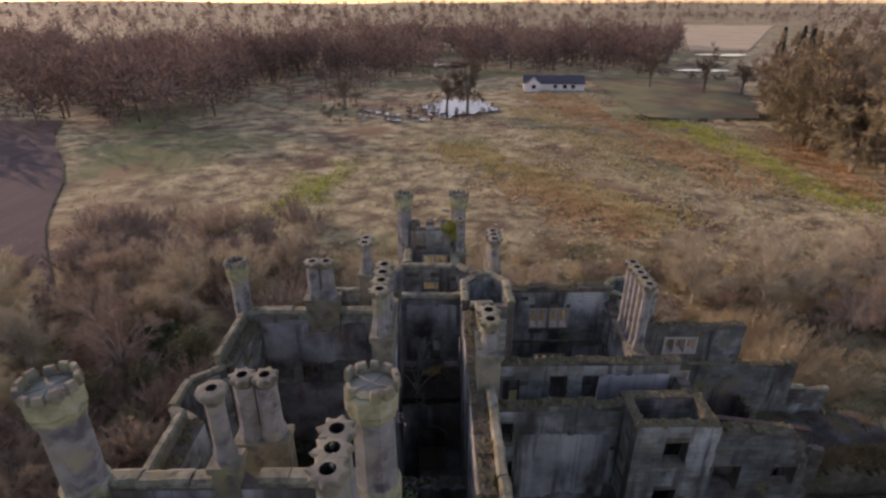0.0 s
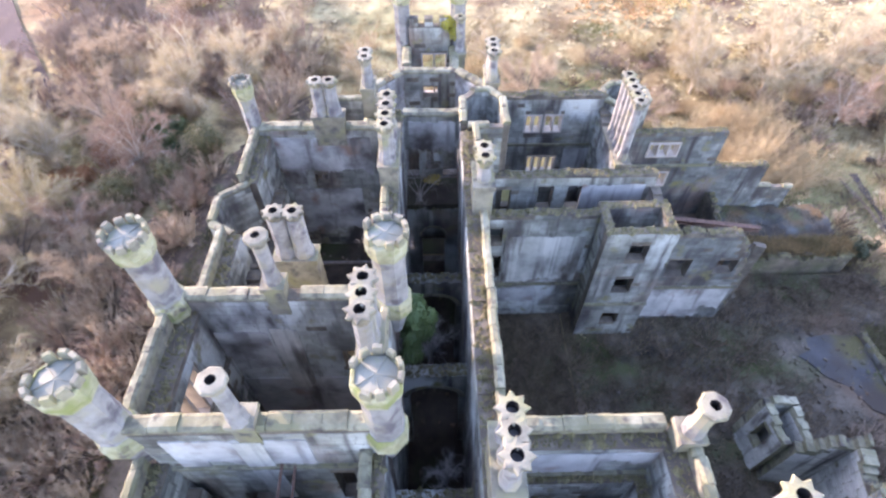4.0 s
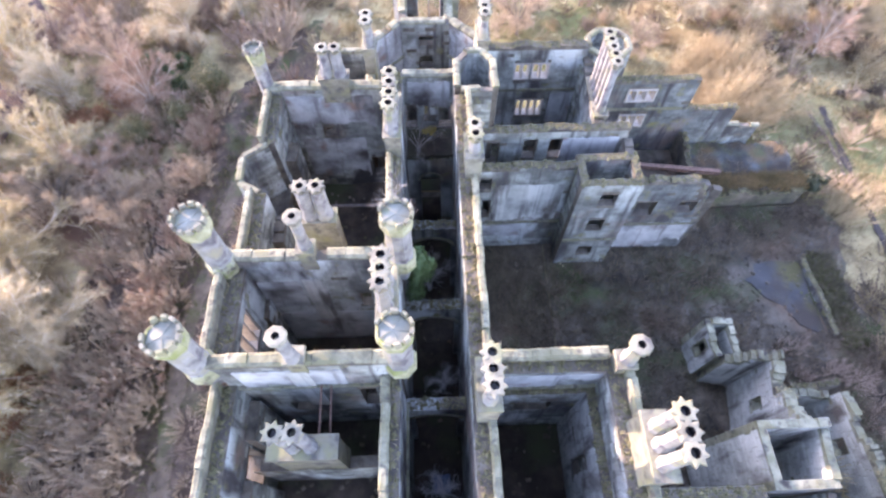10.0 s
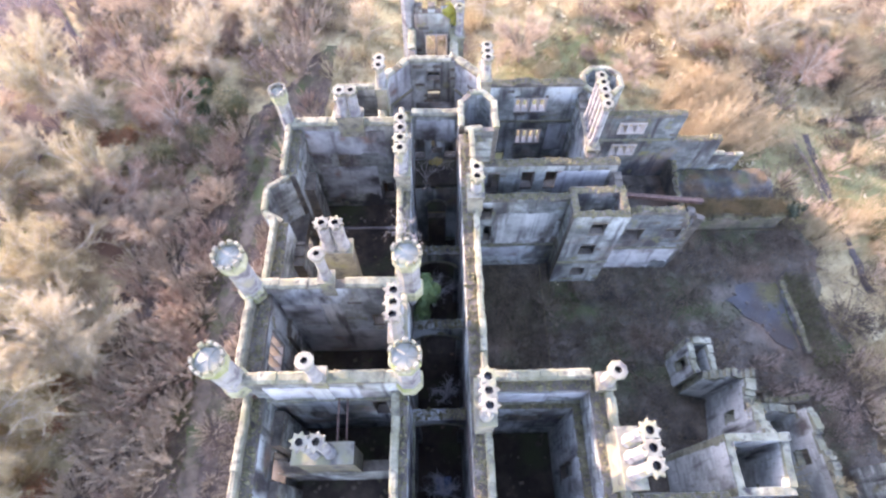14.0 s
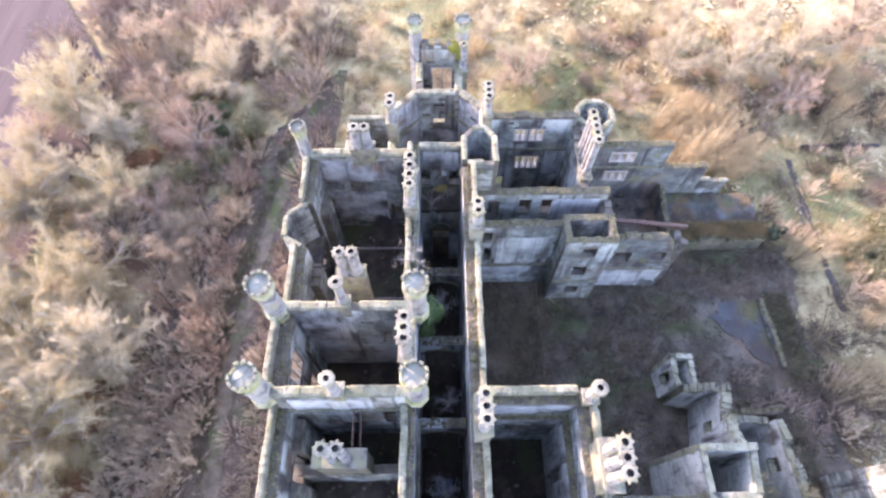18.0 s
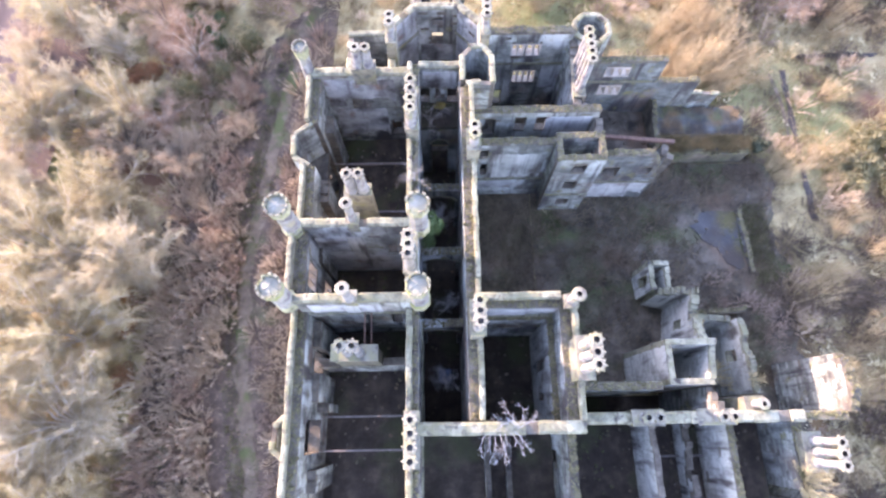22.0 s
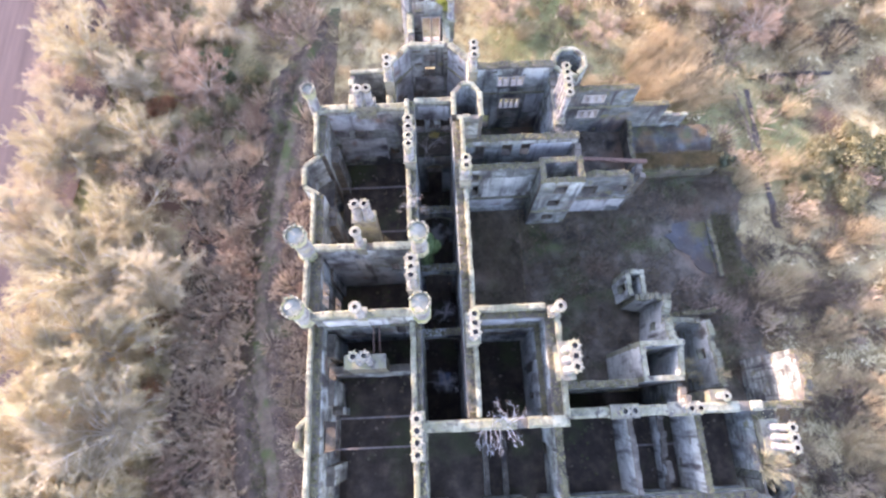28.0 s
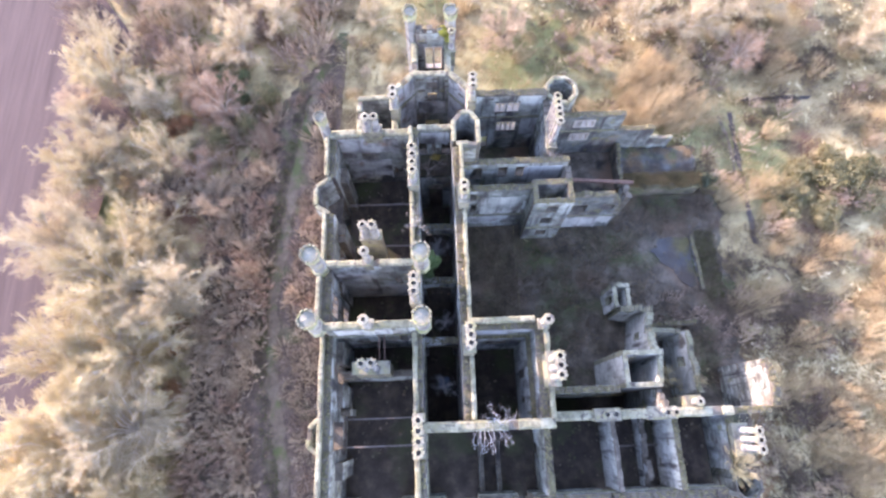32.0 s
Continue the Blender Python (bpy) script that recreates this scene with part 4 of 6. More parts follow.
LUSH = mat("lush_grass", [(0.3, (0.36, 0.41, 0.07)), (0.5, (0.56, 0.60, 0.12)), (0.7, (0.68, 0.69, 0.19))], 0.25, 1.0, 0, island=0.3, thin=0.35)
RUSSET = mat("russet_grass", [(0.3, (0.42, 0.25, 0.11)), (0.5, (0.66, 0.43, 0.20)), (0.7, (0.80, 0.60, 0.33))], 0.25, 1.0, 0, island=0.5, thin=0.35)
# gold colour puts the band of low sunlight into the grass itself
GOLD = mat("sunlit_grass", [(0.3, (0.48, 0.36, 0.12)), (0.5, (0.66, 0.53, 0.21)), (0.7, (0.80, 0.69, 0.34))], 0.25, 1.0, 0, island=0.4, thin=0.35)
tufts("lush_grass", strip(6000, (64, 146), (69, 84), 3.2), 0.34, 0.15, LUSH, "bright green grass strip along the pasture")
tufts("lush_grass", strip(1200, (-24, 78), (-19, 104), 3.4), 0.3, 0.13, LUSH, "bright green grass patch in the rough pasture")
tufts("russet_grass", strip(7000, (40, 190), (58, 96), 5.5) + strip(2600, (80, 116), (73, 86), 3.0) + strip(1800, (16, 92), (28, 70), 4.0), 0.55, 0.20, RUSSET, "russet dead bracken and grass in the pasture")
STRAWG = mat("straw_grass", [(0.3, (0.50, 0.43, 0.24)), (0.5, (0.68, 0.60, 0.35)), (0.7, (0.80, 0.73, 0.48))], 0.25, 1.0, 0, island=0.4, thin=0.35)
tufts("rank_grass", strip(2400, (62, 151), (96, 153), 2.4), 0.7, 0.3, mat("rank_grass", [(0.3, (0.06, 0.065, 0.03)), (0.7, (0.17, 0.16, 0.07))], 0.1, 1.0, 0, island=0.4), "dark rank grass along the shaded meadow's edge")
tufts("straw_grass", strip(11000, (42, 195), (44, 66), 17.0), 0.5, 0.14, STRAWG, "pale flattened dead grass over the pasture")
# pale tufts stand in for the sunlit streaks beside the offices
tufts("straw_grass", strip(2600, (39, -16), (50, 3), 6.0), 0.55, 0.14, STRAWG, "dead grass beside the offices, coloured pale for the sunlight")
# tufts of this gold follow the sunlit bands across the pasture
tufts("sunlit_grass", strip(7000, (6, 118), (34, 74), 4.0) + strip(4500, (30, 165), (50, 100), 8.0), 0.42, 0.13, GOLD, "dead grass coloured gold as the band of low sun")

LEVEL = {"floor_front_hall": 4.7, "floor_keep": 4.9, "floor_rear_hall": 2.2, "floor_east_block": 4.4, "floor_offices": 4.4, "floor_passage": 4.0, "floor_service": 1.2}
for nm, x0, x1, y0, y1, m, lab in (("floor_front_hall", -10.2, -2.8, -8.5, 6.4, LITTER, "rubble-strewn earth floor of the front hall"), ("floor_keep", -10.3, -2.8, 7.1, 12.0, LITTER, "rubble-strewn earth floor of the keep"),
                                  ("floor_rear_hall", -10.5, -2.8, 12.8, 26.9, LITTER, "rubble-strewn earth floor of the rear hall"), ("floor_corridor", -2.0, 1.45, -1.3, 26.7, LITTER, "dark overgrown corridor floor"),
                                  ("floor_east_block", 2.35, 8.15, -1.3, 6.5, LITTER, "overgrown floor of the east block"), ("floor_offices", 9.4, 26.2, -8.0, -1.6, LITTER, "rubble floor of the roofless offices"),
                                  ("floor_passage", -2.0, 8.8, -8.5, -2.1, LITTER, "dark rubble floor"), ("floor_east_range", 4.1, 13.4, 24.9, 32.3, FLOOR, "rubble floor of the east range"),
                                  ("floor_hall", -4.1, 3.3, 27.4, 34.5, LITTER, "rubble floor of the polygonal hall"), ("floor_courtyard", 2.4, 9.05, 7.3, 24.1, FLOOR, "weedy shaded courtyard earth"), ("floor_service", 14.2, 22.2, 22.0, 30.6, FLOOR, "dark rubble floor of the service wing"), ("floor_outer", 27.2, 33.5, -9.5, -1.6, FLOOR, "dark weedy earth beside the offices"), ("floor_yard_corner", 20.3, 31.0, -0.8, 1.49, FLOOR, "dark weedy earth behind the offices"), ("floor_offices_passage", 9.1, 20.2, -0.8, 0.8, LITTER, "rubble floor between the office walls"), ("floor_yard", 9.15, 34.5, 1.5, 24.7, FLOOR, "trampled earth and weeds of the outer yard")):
    V, F = [], []
    nxx, nyy = max(2, int((x1 - x0) / 0.8)), max(2, int((y1 - y0) / 0.8))
    for j in range(nyy + 1):
        for i in range(nxx + 1):
            x, y = x0 + (x1 - x0) * i / nxx, y0 + (y1 - y0) * j / nyy
            jx = 1.6 * noise.noise(Vector((x, y * 0.6, 2))) if (i == nxx and nm == "floor_yard") else 0
            V.append((x + jx, y, LEVEL.get(nm, 0.10) + 0.35 * max(0, noise.noise(Vector((x * 0.35, y * 0.35, 9))))))
    F = [(j * (nxx + 1) + i, j * (nxx + 1) + i + 1, (j + 1) * (nxx + 1) + i + 1, (j + 1) * (nxx + 1) + i) for j in range(nyy) for i in range(nxx)]
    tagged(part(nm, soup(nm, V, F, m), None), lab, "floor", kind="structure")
V, F = [], []
for i in range(14):
    x0, x1 = -1.95 + 3.35 * i / 14, -1.95 + 3.35 * (i + 1) / 14
    add_box(V, F, x0, x1, 24.15 + 0.25 * noise.noise(Vector((i * 0.9, 2, 1))), 26.68, 8.75, 9.17 + 0.05 * noise.noise(Vector((i * 0.7, 5, 1))))
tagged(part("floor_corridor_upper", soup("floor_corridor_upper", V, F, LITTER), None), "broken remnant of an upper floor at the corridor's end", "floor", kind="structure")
SHEETM = mat("blue_plastic", [(0.3, (0.10, 0.14, 0.26)), (0.7, (0.22, 0.28, 0.42))], 1.5, 0.45, 0.4, 6)
V, F = [], []
for j in range(15):
    for i in range(11):
        x, y = -0.62 + 0.115 * i + 0.10 * noise.noise(Vector((i * 0.5, j * 0.5, 8))), 2.25 + 0.085 * j + 0.12 * noise.noise(Vector((i * 0.4, j * 0.6, 3)))
        V.append((x, y, 0.55 + 0.16 * noise.noise(Vector((i * 0.6, j * 0.6, 1))) + 0.07 * noise.noise(Vector((i * 1.7, j * 1.7, 6)))))
F = [(j * 11 + i, j * 11 + i + 1, (j + 1) * 11 + i + 1, (j + 1) * 11 + i) for j in range(14) for i in range(10)]
tagged(new("plastic_sheet", soup("plastic_sheet", V, F, SHEETM)), "crumpled blue plastic sheet lying on the corridor floor", "sheet")
SO = [(24.7, 19.0), (24.9, 17.9), (25.9, 17.2), (26.6, 16.0), (27.8, 15.2), (28.6, 13.6), (29.8, 12.9), (30.4, 13.1), (30.3, 16.0), (30.55, 19.1), (28.4, 19.3), (26.2, 19.0)]
V = [(x, y, 0.05) for x, y in SO] + [(x, y, 0.22) for x, y in SO]
F = [tuple(range(12, 24))[::-1]] + [(i, (i + 1) % 12, (i + 1) % 12 + 12, i + 12) for i in range(12)]
tagged(part("yard_slab", soup("yard_slab", V, F, SLAB), None), "cracked grey concrete floor slab in the yard", "slab", kind="structure")
TERR = mat("terrace_paving", [(0.3, (0.04, 0.044, 0.040)), (0.5, (0.082, 0.092, 0.085)), (0.75, (0.135, 0.150, 0.140))], 0.6, 0.9, 0.5, 6,
           spots=(((0.15, 0.095, 0.04), 0.28, 0.50, 0.62), ((0.09, 0.10, 0.035), 0.4, 0.54, 0.66), ((0.045, 0.035, 0.025), 0.35, 0.50, 0.64)))
V, F = [], []
for j in range(23):
    for i in range(33):
        x, y = 22.2 + 0.34 * i, 25.2 + 0.3 * j
        d = min(max(0, (33.0 + 0.9 * noise.noise(Vector((y * 0.5, 3, 1))) - x) / 1.4), max(0, (31.4 + 0.7 * noise.noise(Vector((x * 0.5, 1, 7))) - y) / 0.9), 1)
        V.append((x, y, 2.0 * d * d * (3 - 2 * d) + 0.10 + 0.16 * noise.noise(Vector((x * 0.8, y * 0.8, 4)))))
F = [(j * 33 + i, j * 33 + i + 1, (j + 1) * 33 + i + 1, (j + 1) * 33 + i) for j in range(22) for i in range(32)]
tagged(part("terrace", soup("terrace", V, F, TERR), None), "raised overgrown terrace with grey paving and moss", "terrace", kind="structure")

# ---- plants ----
TWIG = {
    "pale": mat("pale_twigs", [(0.3, (0.38, 0.325, 0.185)), (0.7, (0.545, 0.475, 0.29))], 0.5, 1.0, 0, obj=0.25, thin=0.25),
    "brown": mat("brown_twigs", [(0.3, (0.37, 0.295, 0.20)), (0.7, (0.57, 0.465, 0.335))], 0.5, 1.0, 0, obj=0.3, thin=0.2),
    "rust": mat("rusty_twigs", [(0.3, (0.26, 0.172, 0.118)), (0.7, (0.41, 0.292, 0.207))], 0.5, 1.0, 0, obj=0.3),
    "grey": mat("grey_twigs", [(0.3, (0.375, 0.325, 0.21)), (0.7, (0.545, 0.48, 0.33))], 0.5, 1.0, 0, obj=0.25, thin=0.25),
    "straw": mat("straw", [(0.3, (0.34, 0.27, 0.155)), (0.7, (0.56, 0.46, 0.285))], 0.5, 1.0, 0, obj=0.25, thin=0.4),
    "mauve": mat("mauve_twigs", [(0.3, (0.25, 0.19, 0.145)), (0.7, (0.40, 0.315, 0.245))], 0.5, 1.0, 0, obj=0.3),
    "wood": mat("wood_twigs", [(0.3, (0.19, 0.14, 0.09)), (0.7, (0.35, 0.27, 0.175))], 0.2, 1.0, 0, obj=0.35),
    "olive": mat("olive_twigs", [(0.3, (0.22, 0.18, 0.10)), (0.7, (0.38, 0.32, 0.185))], 0.2, 1.0, 0, obj=0.35),
    "dark": mat("bramble", [(0.3, (0.10, 0.08, 0.055)), (0.7, (0.22, 0.17, 0.12))], 0.6, 1.0, 0, obj=0.3),
}
LEAF = mat("evergreen_leaf", [(0.3, (0.045, 0.075, 0.03)), (0.7, (0.11, 0.155, 0.065))], 1.2, 0.6, 0, obj=0.2, thin=0.3)
PALELEAF = mat("olive_leaf", [(0.3, (0.10, 0.11, 0.05)), (0.7, (0.27, 0.25, 0.13))], 1.2, 0.55, 0, obj=0.25, thin=0.35)


def limb(V, F, a, b, ra, rb, n=4):
    d = (b - a).normalized()
    s = d.orthogonal().normalized()
    t = d.cross(s)
    k = len(V)
    for c, r in ((a, ra), (b, rb)):
        for i in range(n):
            q = 2 * math.pi * i / n
            V.append(tuple(c + s * (r * math.cos(q)) + t * (r * math.sin(q))))
    F += [(k + i, k + (i + 1) % n, k + n + (i + 1) % n, k + n + i) for i in range(n)]


def twig(V, F, a, d, length, width, r):
    side = d.cross(Vector((r.uniform(-1, 1), r.uniform(-1, 1), r.uniform(-1, 1)))).normalized() * width
    k = len(V)
    b = a + d * length
    V += [tuple(a - side), tuple(a + side), tuple(b)]
    F.append((k, k + 1, k + 2))


def tree_meshes(seed, height, spread, limbs=9, subs=7, sprays=12, per=5, low=0.22, tw=0.9, width=0.032, colour="pale", bark=None, wild=1.0):
    """Trunk with crooked limbs, and a crown of fine bare twigs with an uneven outline. wild: how far the twigs turn from the branch."""
    r = random.Random(seed)
    V, F, TV, TF = [], [], [], []
    base = Vector((0, 0, -0.3))
    fork = Vector((r.uniform(-0.3, 0.3), r.uniform(-0.3, 0.3), height * low))
    rad = height * 0.022
    limb(V, F, base, fork, rad * 1.4, rad, 7)

    def shake(k, up=0.0):
        return Vector((r.uniform(-1, 1), r.uniform(-1, 1), r.uniform(-1, 1) + up)) * k
    for i in range(limbs):
        q = 2 * math.pi * i / limbs + r.uniform(-0.35, 0.35)
        up = r.uniform(0.35, 1.0)
        reach = spread * math.sqrt(max(0.05, 1.1 - up * up)) * r.uniform(0.7, 1.12)
        end = Vector((reach * math.cos(q), reach * math.sin(q), height * up * r.uniform(0.85, 1.02)))
        start = base.lerp(fork, r.uniform(0.75, 1.0))
        way = [start, start.lerp(end, 0.28) + Vector((0, 0, height * 0.07)) + shake(spread * 0.07), start.lerp(end, 0.62) + Vector((0, 0, height * 0.05)) + shake(spread * 0.09), end]
        for k, (p, e) in enumerate(zip(way, way[1:])):
            limb(V, F, p, e, rad * (0.60, 0.40, 0.24)[k], rad * (0.40, 0.24, 0.09)[k], 4)
        for s in range(subs):
            u = r.uniform(0.5, 2.98)
            k = int(u)
            p = way[k].lerp(way[k + 1], u - k)
            out = (p - Vector((0, 0, height * 0.35))).normalized()
            d = (out + shake(0.9, 0.2)).normalized()
            ln = spread * r.uniform(0.20, 0.44)
            m = p + d * ln * 0.5 + shake(ln * 0.16)
            e = m + (d + shake(0.7)).normalized() * ln * 0.55
            limb(V, F, p, m, rad * 0.19, rad * 0.12, 3)
            limb(V, F, m, e, rad * 0.12, rad * 0.05, 3)
            for k in range(sprays):
                w = r.uniform(0.2, 2.0)
                c = p.lerp(m, w) if w < 1 else m.lerp(e, w - 1)
                dd = (d * 0.5 + out * 0.35 + shake(0.85 * wild, 0.15)).normalized()
                for j in range(per):
                    d3 = (dd + shake(0.75 * wild)).normalized()
                    twig(TV, TF, c + dd * (0.8 * j * tw / per) + shake(0.05), d3, tw * r.uniform(0.5, 1.25), width * r.uniform(0.6, 1.2), r)
    return soup("trunk", V, F, bark or BARK), soup("crown", TV, TF, TWIG[colour])


def shrub_mesh(seed, h, spread, stems=38, per=52, colour="rust", width=0.015, lean=(0, 0), along=0.8):
    r = random.Random(seed)
    V, F = [], []
    for i in range(stems):
        q, k = r.uniform(0, 6.283), math.sqrt(r.random())
        a = Vector((spread * 0.35 * k * math.cos(q), spread * 0.35 * k * math.sin(q), -0.1))
        e = Vector((spread * k * math.cos(q + r.uniform(-0.4, 0.4)) + lean[0] * h, spread * k * math.sin(q) + lean[1] * h, h * r.uniform(0.55, 1.05) * (1.1 - 0.5 * k)))
        d = e - a
        twig(V, F, a, d.normalized(), d.length, 0.011, r)
        for j in range(per):
            w = r.uniform(0.25, 1)
            p = a.lerp(e, w)
            dd = (d.normalized() * along + Vector((r.uniform(-1, 1), r.uniform(-1, 1), r.uniform(-0.6, 1)))).normalized()
            twig(V, F, p, dd, r.uniform(0.16, 0.48) * max(0.5, h / 3), width * r.uniform(0.6, 1.3), r)
    return soup("crown", V, F, TWIG[colour])


def leafy_mesh(seed, h, spread, n=2600, size=0.14, material=None):
    r = random.Random(seed)
    V, F = [], []
    lumps = [(Vector((r.uniform(-1, 1) * spread * 0.6, r.uniform(-1, 1) * spread * 0.6, h * r.uniform(0.25, 0.8))), r.uniform(0.35, 0.6) * spread) for _ in range(11)]
    for i in range(n):
        c, rr = r.choice(lumps)
        d = Vector((r.gauss(0, 1), r.gauss(0, 1), r.gauss(0, 1))).normalized()
        p = c + d * rr * r.uniform(0.75, 1.05)
        if p.z < 0.05:
            continue
        s = (d + Vector((r.uniform(-1, 1), r.uniform(-1, 1), r.uniform(-1, 1)))).orthogonal().normalized() * size * r.uniform(0.6, 1.2)
        t = d.cross(s).normalized() * size * 0.55
        k = len(V)
        V += [tuple(p - s), tuple(p + t), tuple(p + s), tuple(p - t)]
        F.append((k, k + 1, k + 2, k + 3))
    return soup("crown", V, F, material or LEAF)


prng = random.Random(11)


def plant(name, x, y, meshes, label, category, group, scale=1.0, z=None, swing=3.14):
    ob = thing(name, x, y, ground_height(x, y) if z is None else z, label, category, group)
    for nm, me in meshes:
        part(nm, me, None, ob, kind="" if nm == "trunk" else "stuff")
    ob.rotation_euler = (0, 0, prng.uniform(-swing, swing))
    ob.scale = (scale, scale, scale * prng.uniform(0.85, 1.15))
    return ob


PALEBARK = mat("pale_bark", [(0.3, (0.44, 0.40, 0.32)), (0.7, (0.62, 0.57, 0.47))], 3.0, 0.95, 0.3, 20)
BIG = [list(zip(("trunk", "crown"), tree_meshes(s, 11.0, 6.2, 18, 24, 13, 9, colour=c, tw=0.6, width=0.013, low=0.16, bark=PALEBARK))) for s, c in ((1, "pale"), (2, "pale"), (3, "grey"))]
MID = [list(zip(("trunk", "crown"), tree_meshes(s, 7.0, 3.8, 13, 16, 9, 8, colour=c, tw=0.55, width=0.012, bark=BARK if c == "brown" else PALEBARK))) for s, c in ((4, "brown"), (5, "grey"), (6, "rust"))]
TALL = [list(zip(("trunk", "crown"), tree_meshes(s, 15.0, 5.0, 11, 8, 8, 5, low=0.35, colour=c, tw=1.0, width=0.05))) for s, c in ((7, "wood"), (8, "dark"))]
for x, y, k, s in ((-36, 13.5, 0, 1.05), (-39, 6, 1, 1.0), (-33.5, 6.5, 0, 1.0), (-38, -2, 1, 1.05), (-32.5, -1, 2, 0.95), (-36.5, -9, 0, 1.0), (-31, -9, 1, 0.9), (-34, 20, 1, 0.85), (-30, 13, 2, 0.85), (-43, -6, 0, 0.9),
                   (-41, -14, 1, 1.0), (-34, -16, 2, 1.0), (-41.5, 42.3, 1, 0.85), (-33.5, 31, 0, 0.65), (-42.5, 19, 2, 0.85), (-42, 29, 0, 0.75)):
    plant("bare_tree", x, y, BIG[k], "wide bare winter tree with pale fine twigs", "tree", "bare trees", s)
for x, y, k, s in ((-36, 39, 1, 0.9), (-31, 43, 0, 1.1), (-27, 38, 2, 0.9), (-25, 47, 1, 1.1), (-21, 52, 1, 1.0), (-30, 30, 2, 0.8), (-33, 27, 0, 0.85), (-27, 25, 0, 0.75), (-44, 36, 1, 0.8), (-17, 58, 1, 0.8), (-36, 55, 0, 1.0), (-28, 57, 2, 0.9),
                   (9.5, 48, 0, 0.9), (6, 56, 1, 0.7), (35, 49, 1, 1.2), (28, 50, 1, 0.9), (44, 52, 1, 1.1), (39, 57, 1, 1.0), (30, 57, 1, 0.9), (41, 44, 2, 0.8), (52, 55, 0, 1.1), (58, 46, 1, 1.0), (63, 36, 0, 1.0), (22, 45, 0, 0.6), (-8, 52, 1, 0.6), (-44, 24, 1, 0.9), (-43, 30, 1, 0.8), (-46, 40, 0, 0.7), (-41.5, 20, 0, 0.9), (-45, 50, 1, 0.8), (-40, 33, 1, 0.9)):
    plant("bare_tree", x, y, MID[k], "bare winter tree with thin brown branches", "tree", "bare trees", s)
SHRUBS = {c: [shrub_mesh(20 + i + 10 * j, 2.2, 1.7, colour=c) for i in range(3)] for j, c in enumerate(("rust", "brown", "grey", "pale", "mauve"))}
WISP = [shrub_mesh(70 + i, 2.4, 1.9, 64, 58, "straw", 0.012, (0.6, 0.4), 0.45) for i in range(3)]
BRAM = [shrub_mesh(80 + i, 1.2, 1.8, 44, 34, "dark", 0.020) for i in range(3)]


def clear(x, y):
    castle = -12.8 < x < 33.2 and -9.5 < y < 42.5 and not (x > 15.8 and y > 33.6) and not (x > 6 and y > 36.5) and not (x < -9.5 and y > 34)
    return not castle and not (abs(x - path_x(y)) < 1.3 and y < 46)


def thicket(name, n, x0, x1, y0, y1, kinds, label, lo, hi, yard=False):
    """An unbroken tangle of stems, too dense to count: one mesh for each colour of twig."""
    data = []
    for me in kinds:
        co = np.empty(len(me.vertices) * 3)
        me.vertices.foreach_get("co", co)
        data.append((co.reshape(-1, 3), me.materials[0]))
    for co, m in data:
        parts = []
        for _ in range(n // len(data)):
            x, y = prng.uniform(x0, x1), prng.uniform(y0, y1)
            if not yard and not clear(x, y):
                continue
            a, k = prng.uniform(0, 6.28), prng.uniform(lo, hi)
            rot = np.array([[math.cos(a), -math.sin(a), 0], [math.sin(a), math.cos(a), 0], [0, 0, 1]])
            parts.append(co @ rot.T * k + np.array([x, y, ground_height(x, y)]))
        al = np.concatenate(parts)
        f = np.arange(len(al)).reshape(-1, 3)
        tagged(part(name, soup(name, al.tolist(), f.tolist(), m), None), label, "thicket", kind="stuff")


def scatter(n, x0, x1, y0, y1, kinds, label, lo, hi, gap=1.3):
    done = []
    for _ in range(n * 6):
        if len(done) >= n:
            break
        x, y = prng.uniform(x0, x1), prng.uniform(y0, y1)
        if not clear(x, y) or any((x - a) ** 2 + (y - b) ** 2 < gap * gap for a, b in done):
            continue
        done.append((x, y))
        plant("shrub", x, y, [("crown", prng.choice(kinds))], label, "shrub", "wild shrubs", prng.uniform(lo, hi), None, 0.35 if kinds is WISP else 3.14)


thicket("thicket", 210, -28.5, -20.9, -14, 40, [SHRUBS["rust"][0], SHRUBS["brown"][0], SHRUBS["brown"][1]], "dense rusty brown leafless thicket", 0.7, 1.4)
scatter(150, -18.4, -12.9, -14, 40, SHRUBS["brown"] + SHRUBS["rust"][:1] + SHRUBS["mauve"][:1], "bare brown shrub by the castle wall", 0.4, 0.9, 0.65)
thicket("undergrowth", 70, -41, -27, -16, 34, [SHRUBS["brown"][2], SHRUBS["grey"][0]], "leafless undergrowth below the bare trees", 0.8, 1.5)
scatter(46, 33.6, 62, -14, 50, WISP, "wind-swept scrub with straw-coloured dead stems", 0.7, 1.5, 1.6)
thicket("scrub", 96, 33.6, 68, -14, 58, [SHRUBS["mauve"][0], SHRUBS["brown"][1], SHRUBS["brown"][2], SHRUBS["pale"][1]], "low tangled brown scrub in rough grass", 0.5, 1.2)
scatter(44, 34.2, 56, -14, 14, WISP, "wind-swept scrub with straw-coloured dead stems", 0.7, 1.4, 1.5)
thicket("bramble_patch", 84, 32.8, 68, -12, 58, [BRAM[0], BRAM[1]], "dark tangled brambles in rough grass", 0.7, 1.4)
thicket("scrub", 42, 32.6, 47, -13, 12, [SHRUBS["brown"][0], SHRUBS["mauve"][2], BRAM[2]], "low brown scrub beside the castle offices", 0.4, 0.9)
thicket("scrub", 90, -50, -13, 45, 76, [SHRUBS["mauve"][0], SHRUBS["brown"][2], SHRUBS["mauve"][2]], "leafless mauve-brown scrub beyond the thicket", 1.1, 2.0)
